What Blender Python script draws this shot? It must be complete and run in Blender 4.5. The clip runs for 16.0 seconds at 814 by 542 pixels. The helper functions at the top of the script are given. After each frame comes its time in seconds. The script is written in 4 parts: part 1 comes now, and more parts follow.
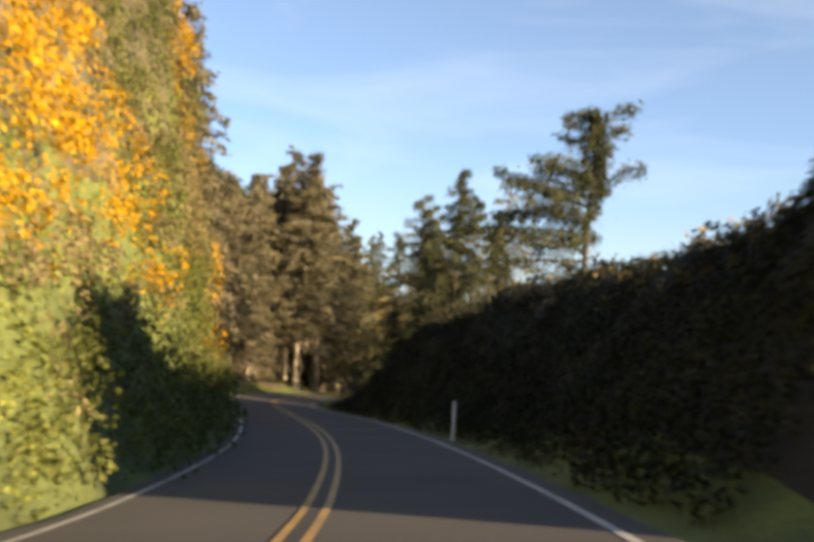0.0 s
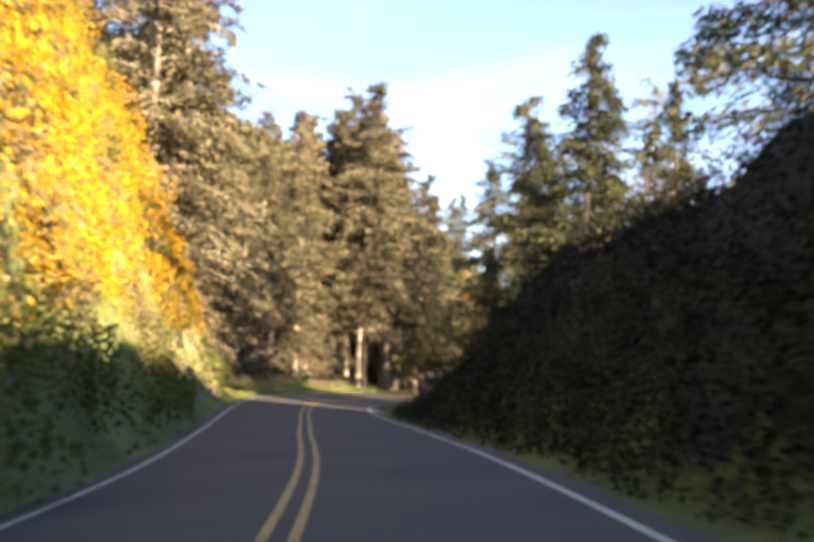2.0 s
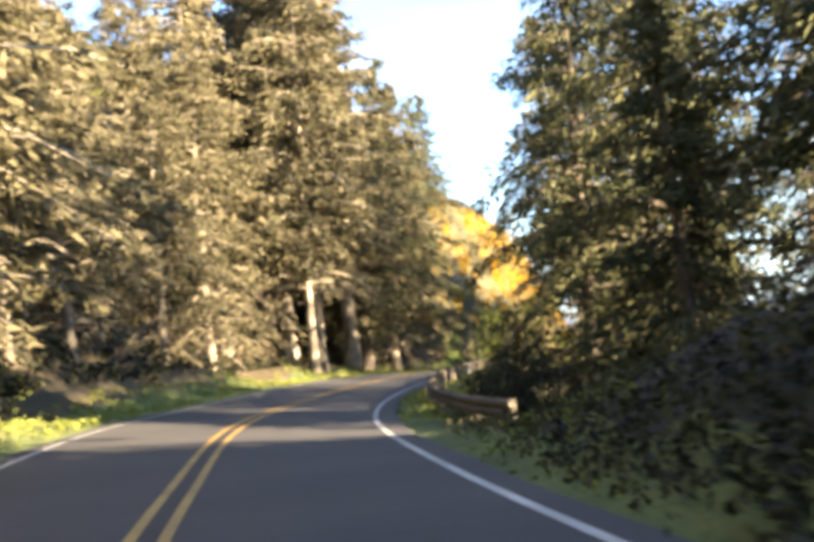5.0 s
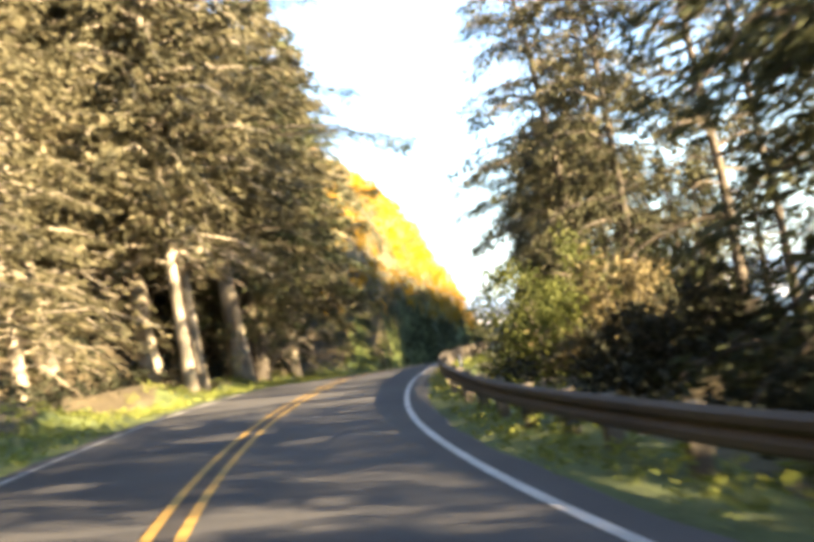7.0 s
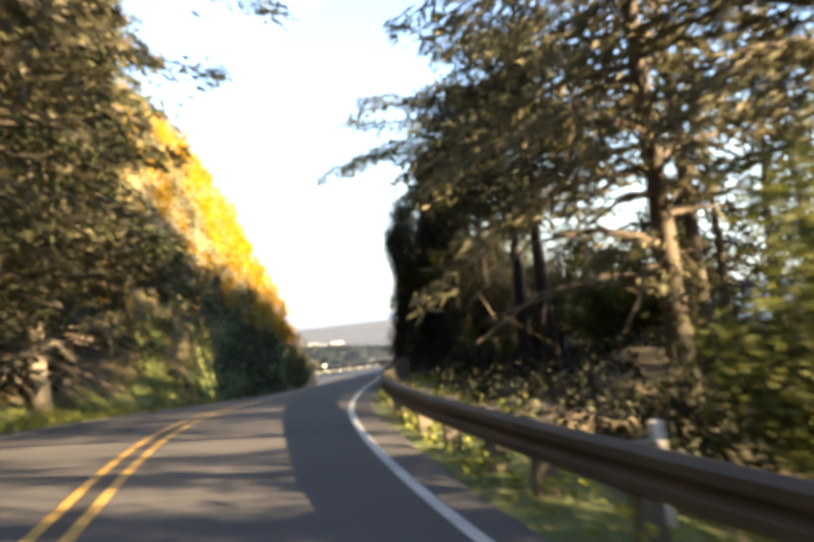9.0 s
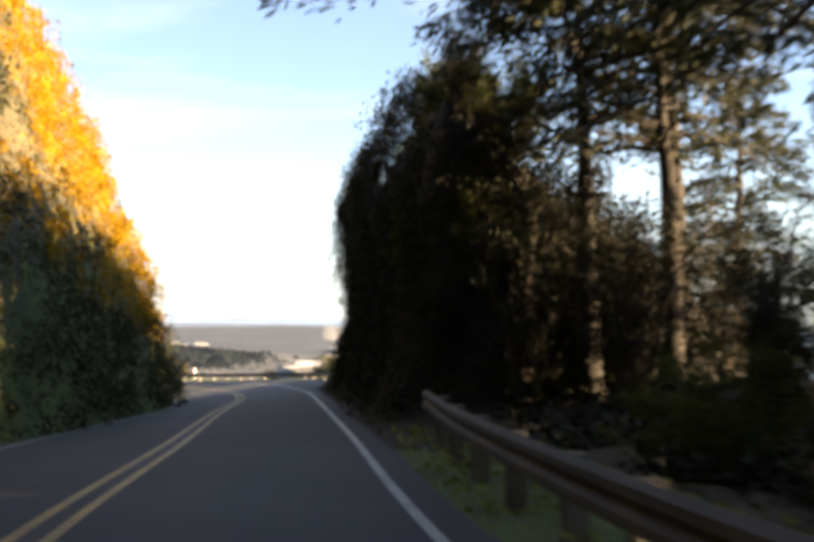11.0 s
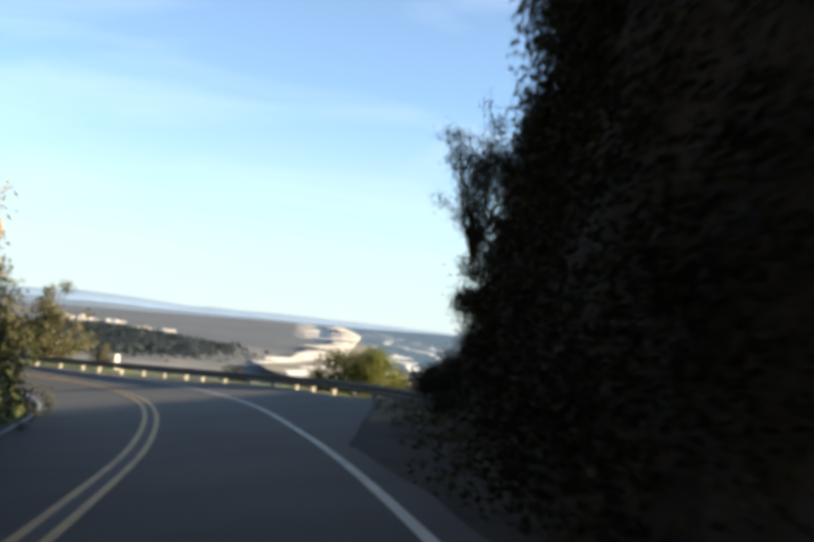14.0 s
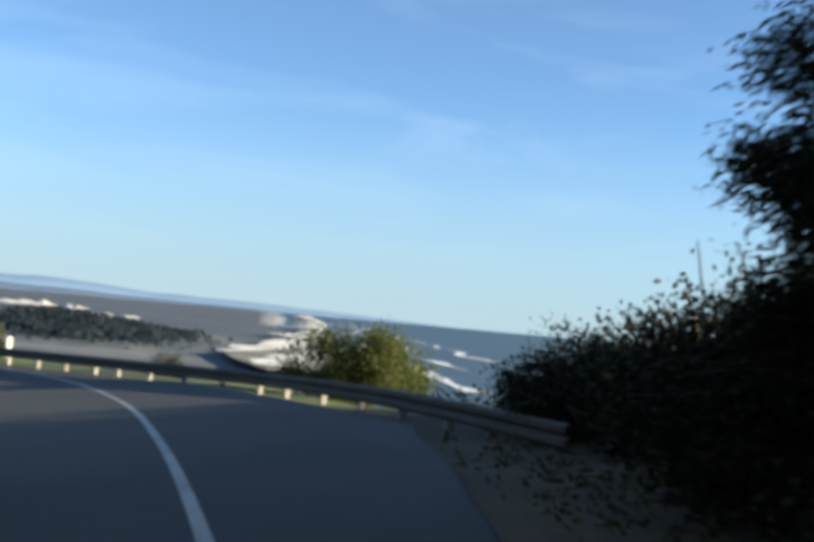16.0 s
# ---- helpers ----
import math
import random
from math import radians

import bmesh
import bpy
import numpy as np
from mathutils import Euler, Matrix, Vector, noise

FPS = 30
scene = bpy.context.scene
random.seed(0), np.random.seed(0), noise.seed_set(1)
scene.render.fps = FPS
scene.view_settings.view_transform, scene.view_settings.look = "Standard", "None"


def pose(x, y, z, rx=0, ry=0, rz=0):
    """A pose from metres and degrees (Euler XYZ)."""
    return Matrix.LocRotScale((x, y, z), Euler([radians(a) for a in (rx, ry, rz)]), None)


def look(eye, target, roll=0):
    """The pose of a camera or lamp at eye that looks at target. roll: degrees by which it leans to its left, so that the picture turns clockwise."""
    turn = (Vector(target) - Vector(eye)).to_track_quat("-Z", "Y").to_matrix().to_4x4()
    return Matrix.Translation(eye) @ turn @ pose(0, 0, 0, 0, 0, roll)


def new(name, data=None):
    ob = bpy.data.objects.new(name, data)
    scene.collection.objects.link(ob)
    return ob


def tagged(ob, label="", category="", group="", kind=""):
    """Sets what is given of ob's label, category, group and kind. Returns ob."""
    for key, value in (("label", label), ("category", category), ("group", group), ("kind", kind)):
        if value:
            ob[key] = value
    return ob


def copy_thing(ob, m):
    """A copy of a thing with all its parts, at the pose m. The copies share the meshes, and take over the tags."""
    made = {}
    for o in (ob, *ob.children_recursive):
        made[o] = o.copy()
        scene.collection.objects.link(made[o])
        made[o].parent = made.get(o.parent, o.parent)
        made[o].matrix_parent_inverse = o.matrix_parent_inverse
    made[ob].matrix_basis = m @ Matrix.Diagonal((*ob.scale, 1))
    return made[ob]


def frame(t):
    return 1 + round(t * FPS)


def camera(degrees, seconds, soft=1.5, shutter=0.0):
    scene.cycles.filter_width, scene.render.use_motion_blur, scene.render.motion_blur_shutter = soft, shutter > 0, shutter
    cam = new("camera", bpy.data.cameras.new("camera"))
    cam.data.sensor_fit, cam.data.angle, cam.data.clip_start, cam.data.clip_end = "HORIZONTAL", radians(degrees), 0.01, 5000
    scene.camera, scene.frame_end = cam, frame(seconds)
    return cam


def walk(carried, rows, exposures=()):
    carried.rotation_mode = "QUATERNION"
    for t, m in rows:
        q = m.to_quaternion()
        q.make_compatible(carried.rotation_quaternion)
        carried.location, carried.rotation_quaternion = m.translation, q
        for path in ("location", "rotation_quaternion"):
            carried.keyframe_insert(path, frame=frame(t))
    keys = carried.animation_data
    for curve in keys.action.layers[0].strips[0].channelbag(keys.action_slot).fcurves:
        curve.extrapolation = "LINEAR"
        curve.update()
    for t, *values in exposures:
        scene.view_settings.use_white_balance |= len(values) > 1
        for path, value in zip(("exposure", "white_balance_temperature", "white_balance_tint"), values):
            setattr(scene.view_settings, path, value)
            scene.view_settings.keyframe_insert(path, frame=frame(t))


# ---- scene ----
cam = camera(42.3, 16.0, soft=5.0, shutter=0.5)
PATH = [
    (0, (0.063, -0.958, 0.149), (0.035, 1.033, 0.331), 3.29),
    (0.5, (0.060, 5.318, -0.051), (-0.023, 7.308, 0.124), 2.94),
    (1, (-0.239, 12.738, -0.360), (-0.380, 14.726, -0.186), 2.44),
    (1.5, (-0.758, 19.594, -0.583), (-0.919, 21.580, -0.412), 2.69),
    (2, (-1.199, 25.884, -0.750), (-1.380, 27.868, -0.575), 2.07),
    (2.5, (-1.916, 31.889, -0.910), (-2.103, 33.873, -0.734), 1.17),
    (3, (-2.694, 38.070, -1.054), (-2.886, 40.053, -0.882), 0.10),
    (3.5, (-3.467, 43.855, -1.174), (-3.657, 45.839, -1.011), -1.23),
    (4, (-4.397, 49.309, -1.280), (-4.559, 51.297, -1.134), -3.00),
    (6.5, (-8.745, 70.805, -1.648), (-8.612, 72.798, -1.550), -10.35),
    (7, (-9.574, 76.783, -1.711), (-9.330, 78.766, -1.625), -10.28),
    (7.5, (-9.919, 82.479, -1.801), (-9.570, 84.447, -1.741), -10.17),
    (8, (-9.744, 87.929, -1.918), (-9.285, 89.875, -1.863), -9.07),
    (10.5, (-6.148, 113.946, -2.326), (-5.312, 115.760, -2.222), -1.85),
    (11, (-4.605, 119.521, -2.558), (-3.736, 121.320, -2.468), -0.11),
    (11.5, (-2.878, 124.989, -2.824), (-2.011, 126.789, -2.732), 0.85),
    (12, (-1.127, 130.056, -3.047), (-0.251, 131.852, -2.957), 1.74),
    (12.5, (0.636, 135.376, -3.274), (1.513, 137.170, -3.158), 2.68),
    (13, (2.357, 140.544, -3.491), (3.245, 142.332, -3.368), 3.74),
    (13.5, (3.897, 145.230, -3.691), (4.795, 147.014, -3.578), 4.41),
    (14, (5.474, 149.494, -3.884), (6.381, 151.273, -3.782), 4.72),
    (14.5, (6.911, 153.365, -4.082), (7.832, 155.137, -3.990), 4.87),
    (15, (8.286, 157.061, -4.270), (9.222, 158.827, -4.185), 5.16),
    (15.5, (9.675, 160.545, -4.438), (10.633, 162.298, -4.358), 5.41),
    (16, (11.088, 163.634, -4.573), (12.053, 165.383, -4.486), 5.20),
]
EXPOSURES = [(0.0, 2.05, 8700, 15), (1.0, 2.5, 9100, 17), (1.5, 2.75, 8700, 20), (2.0, 2.95, 8100, 21), (4.0, 3.3, 7700, 16), (6.5, 3.65, 8100, 11), (7.4, 3.55, 8500, 12),
             (8.0, 3.7, 8700, 13), (10.5, 2.75, 9400, 18), (12.5, 2.7, 9500, 18), (13.5, 2.35, 8400, 14), (14.0, 2.15, 7900, 9), (15.0, 1.87, 7000, 5), (16.0, 1.62, 6500, 4)]
walk(cam, [(t, look(eye, target, roll)) for t, eye, target, roll in PATH], EXPOSURES)

# ---- light: low warm sun across the road, clear sky ----
SUN_EL, SUN_AZ = radians(13.5), radians(124)  # azimuth clockwise from +y
sun_dir = Vector((math.sin(SUN_AZ) * math.cos(SUN_EL), math.cos(SUN_AZ) * math.cos(SUN_EL), math.sin(SUN_EL)))
world = bpy.data.worlds.new("sky")
scene.world = world
world.use_nodes = True
sky = world.node_tree.nodes.new("ShaderNodeTexSky")
sky.sky_type, sky.sun_disc = "NISHITA", False
sky.sun_elevation, sky.sun_rotation = SUN_EL, SUN_AZ
sky.air_density, sky.dust_density, sky.ozone_density = 0.8, 0.0, 4.5
world.node_tree.nodes["Background"].inputs["Strength"].default_value = 0.075
wn, wl = world.node_tree.nodes.new, world.node_tree.links.new
where, squash, wisp, veil, cirrus = wn("ShaderNodeTexCoord"), wn("ShaderNodeMapping"), wn("ShaderNodeTexNoise"), wn("ShaderNodeValToRGB"), wn("ShaderNodeMix")
squash.inputs["Scale"].default_value = (2.2, 3.2, 11)
wisp.inputs["Scale"].default_value, wisp.inputs["Detail"].default_value, wisp.inputs["Distortion"].default_value = 1.6, 5, 0.6
veil.color_ramp.elements[0].position, veil.color_ramp.elements[1].position = 0.5, 0.85
veil.color_ramp.elements[0].color, veil.color_ramp.elements[1].color = (0.05, 0.05, 0.05, 1), (0.2, 0.2, 0.2, 1)
cirrus.data_type = "RGBA"
cirrus.inputs["B"].default_value = (5.5, 6.2, 7.0, 1)
wl(where.outputs["Generated"], squash.inputs["Vector"])
wl(squash.outputs["Vector"], wisp.inputs["Vector"])
wl(wisp.outputs["Fac"], veil.inputs["Fac"])
wl(veil.outputs["Color"], cirrus.inputs["Factor"])
wl(sky.outputs["Color"], cirrus.inputs["A"])
# sea haze along the horizon
split, low, haze = wn("ShaderNodeSeparateXYZ"), wn("ShaderNodeMapRange"), wn("ShaderNodeMix")
low.interpolation_type = "SMOOTHSTEP"
low.inputs["From Min"].default_value, low.inputs["From Max"].default_value, low.inputs["To Min"].default_value, low.inputs["To Max"].default_value = 0.0, 0.22, 0.85, 0.0
haze.data_type = "RGBA"
haze.inputs["B"].default_value = (2.05, 2.8, 3.45, 1)
wl(where.outputs["Generated"], split.inputs["Vector"])
wl(split.outputs["Z"], low.inputs["Value"])
wl(low.outputs["Result"], haze.inputs["Factor"])
wl(cirrus.outputs["Result"], haze.inputs["A"])
wl(haze.outputs["Result"], world.node_tree.nodes["Background"].inputs["Color"])
lamp = bpy.data.lights.new("sun", "SUN")
lamp.energy, lamp.angle, lamp.color = 5.0, radians(0.6), (1.0, 0.84, 0.62)
sun = new("sun", lamp)
sun.matrix_world = look(sun_dir * 100, (0, 0, 0))


# ---- materials ----
def material(name, dark, light, rough=0.9, scale=1.0, bump=0.0, fine=12.0, island=0.0, obj=0.0, leaf=0.0, metal=0.0, mid=None):
    """Two-scale noise between two colours; island / obj: how much each leaf or thing differs; leaf: light that passes through."""
    m = bpy.data.materials.new(name)
    m.use_nodes = True
    nt = m.node_tree
    node, link = nt.nodes.new, nt.links.new
    bsdf = nt.nodes["Principled BSDF"]
    geo = node("ShaderNodeNewGeometry")
    def noise_at(s, detail):
        n = node("ShaderNodeTexNoise")
        n.inputs["Scale"].default_value, n.inputs["Detail"].default_value = s, detail
        link(geo.outputs["Position"], n.inputs["Vector"])
        return n.outputs["Fac"]
    def math_(op, a, b):
        n = node("ShaderNodeMath")
        n.operation = op
        for i, v in enumerate((a, b)):
            if isinstance(v, (int, float)):
                n.inputs[i].default_value = v
            else:
                link(v, n.inputs[i])
        return n.outputs[0]
    big, small = noise_at(scale, 4), noise_at(scale * fine, 6)
    fac = math_("ADD", math_("MULTIPLY", big, 0.6), math_("MULTIPLY", small, 0.4))
    fac = math_("ADD", math_("MULTIPLY", math_("SUBTRACT", fac, 0.5), 2.4), 0.5)
    if island:
        fac = math_("ADD", math_("MULTIPLY", fac, 1 - island), math_("MULTIPLY", geo.outputs["Random Per Island"], island))
    if obj:
        info = node("ShaderNodeObjectInfo")
        fac = math_("ADD", fac, math_("MULTIPLY", math_("SUBTRACT", info.outputs["Random"], 0.5), obj))
    ramp = node("ShaderNodeValToRGB")
    ramp.color_ramp.elements[0].color, ramp.color_ramp.elements[1].color = (*dark, 1), (*light, 1)
    ramp.color_ramp.elements[0].position, ramp.color_ramp.elements[1].position = 0.1, 0.9
    if mid:
        e = ramp.color_ramp.elements.new(0.5)
        e.color = (*mid, 1)
    link(fac, ramp.inputs["Fac"])
    link(ramp.outputs["Color"], bsdf.inputs["Base Color"])
    bsdf.inputs["Roughness"].default_value, bsdf.inputs["Metallic"].default_value = rough, metal
    if bump:
        b = node("ShaderNodeBump")
        b.inputs["Strength"].default_value, b.inputs["Distance"].default_value = 0.6, bump
        link(small, b.inputs["Height"])
        link(b.outputs["Normal"], bsdf.inputs["Normal"])
    if leaf:
        bsdf.inputs["Specular IOR Level"].default_value = 0.25
        tr, mix = node("ShaderNodeBsdfTranslucent"), node("ShaderNodeMixShader")
        link(ramp.outputs["Color"], tr.inputs["Color"])
        mix.inputs["Fac"].default_value = leaf
        out = nt.nodes["Material Output"]
        link(bsdf.outputs["BSDF"], mix.inputs[1])
        link(tr.outputs["BSDF"], mix.inputs[2])
        link(mix.outputs["Shader"], out.inputs["Surface"])
    return m


M_ASPHALT = material("asphalt", (0.0226, 0.0234, 0.0264), (0.0513, 0.0505, 0.0505), 0.85, 0.35, 0.004, 90)
M_WHITE = material("white_line_paint", (0.199, 0.199, 0.191), (0.474, 0.474, 0.459), 0.6, 1.2, 0.0, 30)
M_SEAM = material("sealed_asphalt_seam", (0.012, 0.011, 0.011), (0.026, 0.023, 0.022), 0.75, 0.8, 0.003, 60)
M_YELLOW = material("yellow_line_paint", (0.184, 0.115, 0.0306), (0.444, 0.267, 0.0536), 0.6, 1.2, 0.0, 30)
M_GRASS = material("grass_ground", (0.03, 0.045, 0.012), (0.13, 0.16, 0.04), 0.95, 0.5, 0.05, 25, mid=(0.07, 0.095, 0.025))
M_SOIL = material("scrub_soil", (0.03, 0.024, 0.015), (0.13, 0.1, 0.055), 0.95, 0.4, 0.08, 14, mid=(0.065, 0.06, 0.03))
M_CLAY = material("bare_clay_bank", (0.0935, 0.0808, 0.0382), (0.204, 0.183, 0.0935), 0.95, 0.4, 0.08, 14)
M_LITTER = material("forest_litter", (0.025, 0.02, 0.012), (0.09, 0.07, 0.035), 0.95, 0.6, 0.05, 18)
# near-black: the banks' shade is put into this soil colour
M_BANK_SHADED = material("shade_darkened_soil", (0.006, 0.007, 0.005), (0.018, 0.016, 0.011), 0.95, 0.6, 0.06, 14)
# the plain's blue cast is distance haze put into its colour
M_PLAIN = material("haze_tinted_plain", (0.022, 0.034, 0.05), (0.17, 0.165, 0.15), 0.95, 0.008, 0.0, 9, mid=(0.06, 0.074, 0.085))
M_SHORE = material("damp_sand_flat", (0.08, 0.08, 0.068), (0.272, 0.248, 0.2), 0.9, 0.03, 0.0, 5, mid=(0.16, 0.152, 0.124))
# far woods: blue haze of the distance mixed into both colours
M_WOODED = material("haze_tinted_woodland", (0.017, 0.0306, 0.0493), (0.0553, 0.0765, 0.102), 0.95, 0.005, 0.0, 9, mid=(0.0289, 0.0459, 0.068))
M_FAR_LEAF = material("haze_tinted_wood_foliage", (0.0308, 0.0448, 0.056), (0.063, 0.0812, 0.0896), 0.95, 0.03, 0.0, 12, island=0.2, leaf=0.5)
M_SAND = material("beach_sand", (0.269, 0.251, 0.216), (0.788, 0.762, 0.699), 0.9, 0.02, 0.0, 5, mid=(0.699, 0.664, 0.591))
M_SEA = material("sea_water", (0.02, 0.045, 0.065), (0.05, 0.09, 0.115), 0.5, 0.02, 0.5, 10)
M_FOAM = material("surf_foam", (0.499, 0.524, 0.541), (0.707, 0.724, 0.732), 0.8, 0.05, 0.0, 10)
# ridges: paler and bluer with distance, the haze is in the colour
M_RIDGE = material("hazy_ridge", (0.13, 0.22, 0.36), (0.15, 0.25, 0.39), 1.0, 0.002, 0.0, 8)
M_RIDGE_NEAR = material("hazy_ridge_near", (0.075, 0.125, 0.2), (0.1, 0.15, 0.23), 1.0, 0.004, 0.0, 8)
M_BARK = material("grey_bark", (0.102, 0.0892, 0.0701), (0.293, 0.255, 0.198), 0.9, 1.5, 0.03, 12, obj=0.3)
M_BARK_DARK = material("dark_bark", (0.035, 0.03, 0.024), (0.1, 0.08, 0.06), 0.9, 1.5, 0.03, 12, obj=0.3)
M_NEEDLE = material("olive_needles", (0.0293, 0.0293, 0.0156), (0.195, 0.172, 0.107), 0.8, 0.25, 0, 10, island=0.45, obj=0.35, leaf=0.25, mid=(0.0881, 0.0814, 0.0456))
M_NEEDLE_DARK = material("dark_green_needles", (0.018, 0.0246, 0.0144), (0.122, 0.122, 0.0613), 0.8, 0.25, 0, 10, island=0.45, obj=0.25, leaf=0.2, mid=(0.0433, 0.0541, 0.0231))
M_NEEDLE_OLIVE = material("grey_olive_needles", (0.026, 0.03, 0.018), (0.2, 0.185, 0.115), 0.8, 0.25, 0, 10, island=0.45, obj=0.3, leaf=0.3, mid=(0.085, 0.085, 0.046))
# canopy shade by the rail is put into these needles
M_NEEDLE_SHADED = material("shade_darkened_needles", (0.0132, 0.0189, 0.0132), (0.0803, 0.0851, 0.0473), 0.8, 0.25, 0, 10, island=0.4, obj=0.2, leaf=0.15, mid=(0.0321, 0.0397, 0.0208))
# bark of the same pines, darkened to hold the canopy's shade
M_BARK_SHADED = material("shade_darkened_bark", (0.0108, 0.0096, 0.0078), (0.033, 0.027, 0.0216), 0.9, 1.5, 0.03, 12, obj=0.3)
M_GORSE = material("yellow_gorse_bloom", (0.1, 0.066, 0.012), (0.48, 0.3, 0.018), 0.8, 0.35, 0, 8, island=0.45, leaf=0.25, mid=(0.4, 0.215, 0.008))
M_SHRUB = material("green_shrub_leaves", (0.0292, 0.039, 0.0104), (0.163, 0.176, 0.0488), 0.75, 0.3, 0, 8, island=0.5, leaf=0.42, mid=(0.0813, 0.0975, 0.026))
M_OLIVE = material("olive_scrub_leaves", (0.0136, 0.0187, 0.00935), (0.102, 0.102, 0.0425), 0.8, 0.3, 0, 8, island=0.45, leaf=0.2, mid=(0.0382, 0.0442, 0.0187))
# darker copy of the shrub leaves, with deep shade put into the colour
M_SHRUB_SHADED = material("shade_darkened_shrub_leaves", (0.00702, 0.00936, 0.00546), (0.0328, 0.0359, 0.0172), 0.75, 0.3, 0, 8, island=0.5, leaf=0.05, mid=(0.014, 0.0172, 0.00858))
M_BRACKEN = material("dry_bracken", (0.0648, 0.0504, 0.0252), (0.245, 0.202, 0.108), 0.85, 0.3, 0, 8, island=0.5, leaf=0.25, mid=(0.137, 0.112, 0.054))
M_BLADE = material("grass_blades", (0.056, 0.08, 0.016), (0.336, 0.344, 0.096), 0.8, 0.3, 0, 8, island=0.5, leaf=0.35, mid=(0.176, 0.208, 0.048))
# darker copy of the grass blades, the shade at the bank's foot in its colour
M_BLADE_SHADED = material("shade_darkened_grass_blades", (0.03, 0.035, 0.015), (0.12, 0.11, 0.05), 0.85, 0.3, 0, 8, island=0.5, leaf=0.2, mid=(0.06, 0.062, 0.027))
M_STEEL = material("weathered_galvanised_steel", (0.034, 0.029, 0.025), (0.085, 0.073, 0.06), 0.8, 0.8, 0.0, 20, metal=0.0)
M_POST = material("weathered_wood_post", (0.07, 0.058, 0.045), (0.17, 0.15, 0.12), 0.9, 2.0, 0.01, 14)
M_POST_PALE = material("pale_wood_post", (0.204, 0.192, 0.174), (0.348, 0.33, 0.3), 0.9, 2.0, 0.01, 14)
M_POST_WHITE = material("white_painted_post", (0.6, 0.6, 0.57), (0.8, 0.8, 0.77), 0.7, 2.0, 0.0, 14)


# ---- geometry helpers ----
def mesh_object(name, verts, faces, mats, index=None, smooth=False, parent=None):
    me = bpy.data.meshes.new(name)
    me.from_pydata([tuple(v) for v in verts] if not isinstance(verts, list) else verts, [], faces)
    for m in mats if isinstance(mats, (list, tuple)) else [mats]:
        me.materials.append(m)
    if index is not None:
        me.polygons.foreach_set("material_index", np.asarray(index, dtype=np.int32))
    if smooth:
        me.polygons.foreach_set("use_smooth", np.ones(len(me.polygons), dtype=bool))
    me.update()
    ob = new(name, me)
    if parent:
        ob.parent = parent
    return ob


def quad_cloud(name, quads, mat, parent=None):
    """One mesh out of an array n x 4 x 3 of loose quads."""
    quads = np.asarray(quads, dtype=np.float32)
    n = len(quads)
    me = bpy.data.meshes.new(name)
    me.vertices.add(4 * n)
    me.vertices.foreach_set("co", quads.reshape(-1))
    me.loops.add(4 * n)
    me.loops.foreach_set("vertex_index", np.arange(4 * n, dtype=np.int32))
    me.polygons.add(n)
    me.polygons.foreach_set("loop_start", np.arange(0, 4 * n, 4, dtype=np.int32))
    me.materials.append(mat)
    me.update(calc_edges=True)
    me.validate()
    ob = new(name, me)
    if parent:
        ob.parent = parent
    return ob


def unit(v):
    return v / np.maximum(np.linalg.norm(v, axis=-1, keepdims=True), 1e-9)


def leaves(rng, centre, along, length, width, jitter=0.6):
    """Rhombic leaves or sprays: centres n x 3, their direction, sizes."""
    n = len(centre)
    a = unit(along + rng.normal(0, jitter, (n, 3)))
    side = unit(np.cross(a, rng.normal(0, 1, (n, 3))))
    l = (length * rng.uniform(0.6, 1.3, n))[:, None] * 0.5
    w = (width * rng.uniform(0.6, 1.3, n))[:, None] * 0.5
    sag = np.array([0, 0, -1]) * l * 0.25
    return np.stack([centre - a * l, centre + side * w + sag * 0.2, centre + a * l + sag, centre - side * w + sag * 0.2], 1)


def tube_data(points, radii, sides=6):
    pts = np.asarray(points, float)
    tang = unit(np.gradient(pts, axis=0))
    ref = np.array([0.31, 0.95, 0.05])
    a = unit(np.cross(tang, ref))
    b = np.cross(tang, a)
    ang = np.linspace(0, 2 * math.pi, sides, endpoint=False)
    ring = (np.cos(ang)[None, :, None] * a[:, None] + np.sin(ang)[None, :, None] * b[:, None]) * np.asarray(radii, float)[:, None, None] + pts[:, None]
    verts = ring.reshape(-1, 3)
    faces = []
    for i in range(len(pts) - 1):
        for j in range(sides):
            k = (j + 1) % sides
            faces.append((i * sides + j, i * sides + k, (i + 1) * sides + k, (i + 1) * sides + j))
    faces.append(tuple(range(sides))[::-1])
    faces.append(tuple((len(pts) - 1) * sides + j for j in range(sides)))
    return verts, faces


def merge(parts):
    verts, faces, base = [], [], 0
    for v, f in parts:
        verts.append(v)
        faces += [tuple(i + base for i in face) for face in f]
        base += len(v)
    return np.concatenate(verts), faces


def value_noise(x, y, seed=0):
    """Smooth lattice noise, -1 to 1."""
    xi, yi = np.floor(x).astype(np.int64), np.floor(y).astype(np.int64)
    u, v = x - xi, y - yi
    u, v = u * u * (3 - 2 * u), v * v * (3 - 2 * v)
    def h(a, b):
        n = np.sin(a * 127.1 + b * 311.7 + seed * 74.7) * 43758.5453
        return 2 * (n - np.floor(n)) - 1
    return (h(xi, yi) * (1 - u) + h(xi + 1, yi) * u) * (1 - v) + (h(xi, yi + 1) * (1 - u) + h(xi + 1, yi + 1) * u) * v


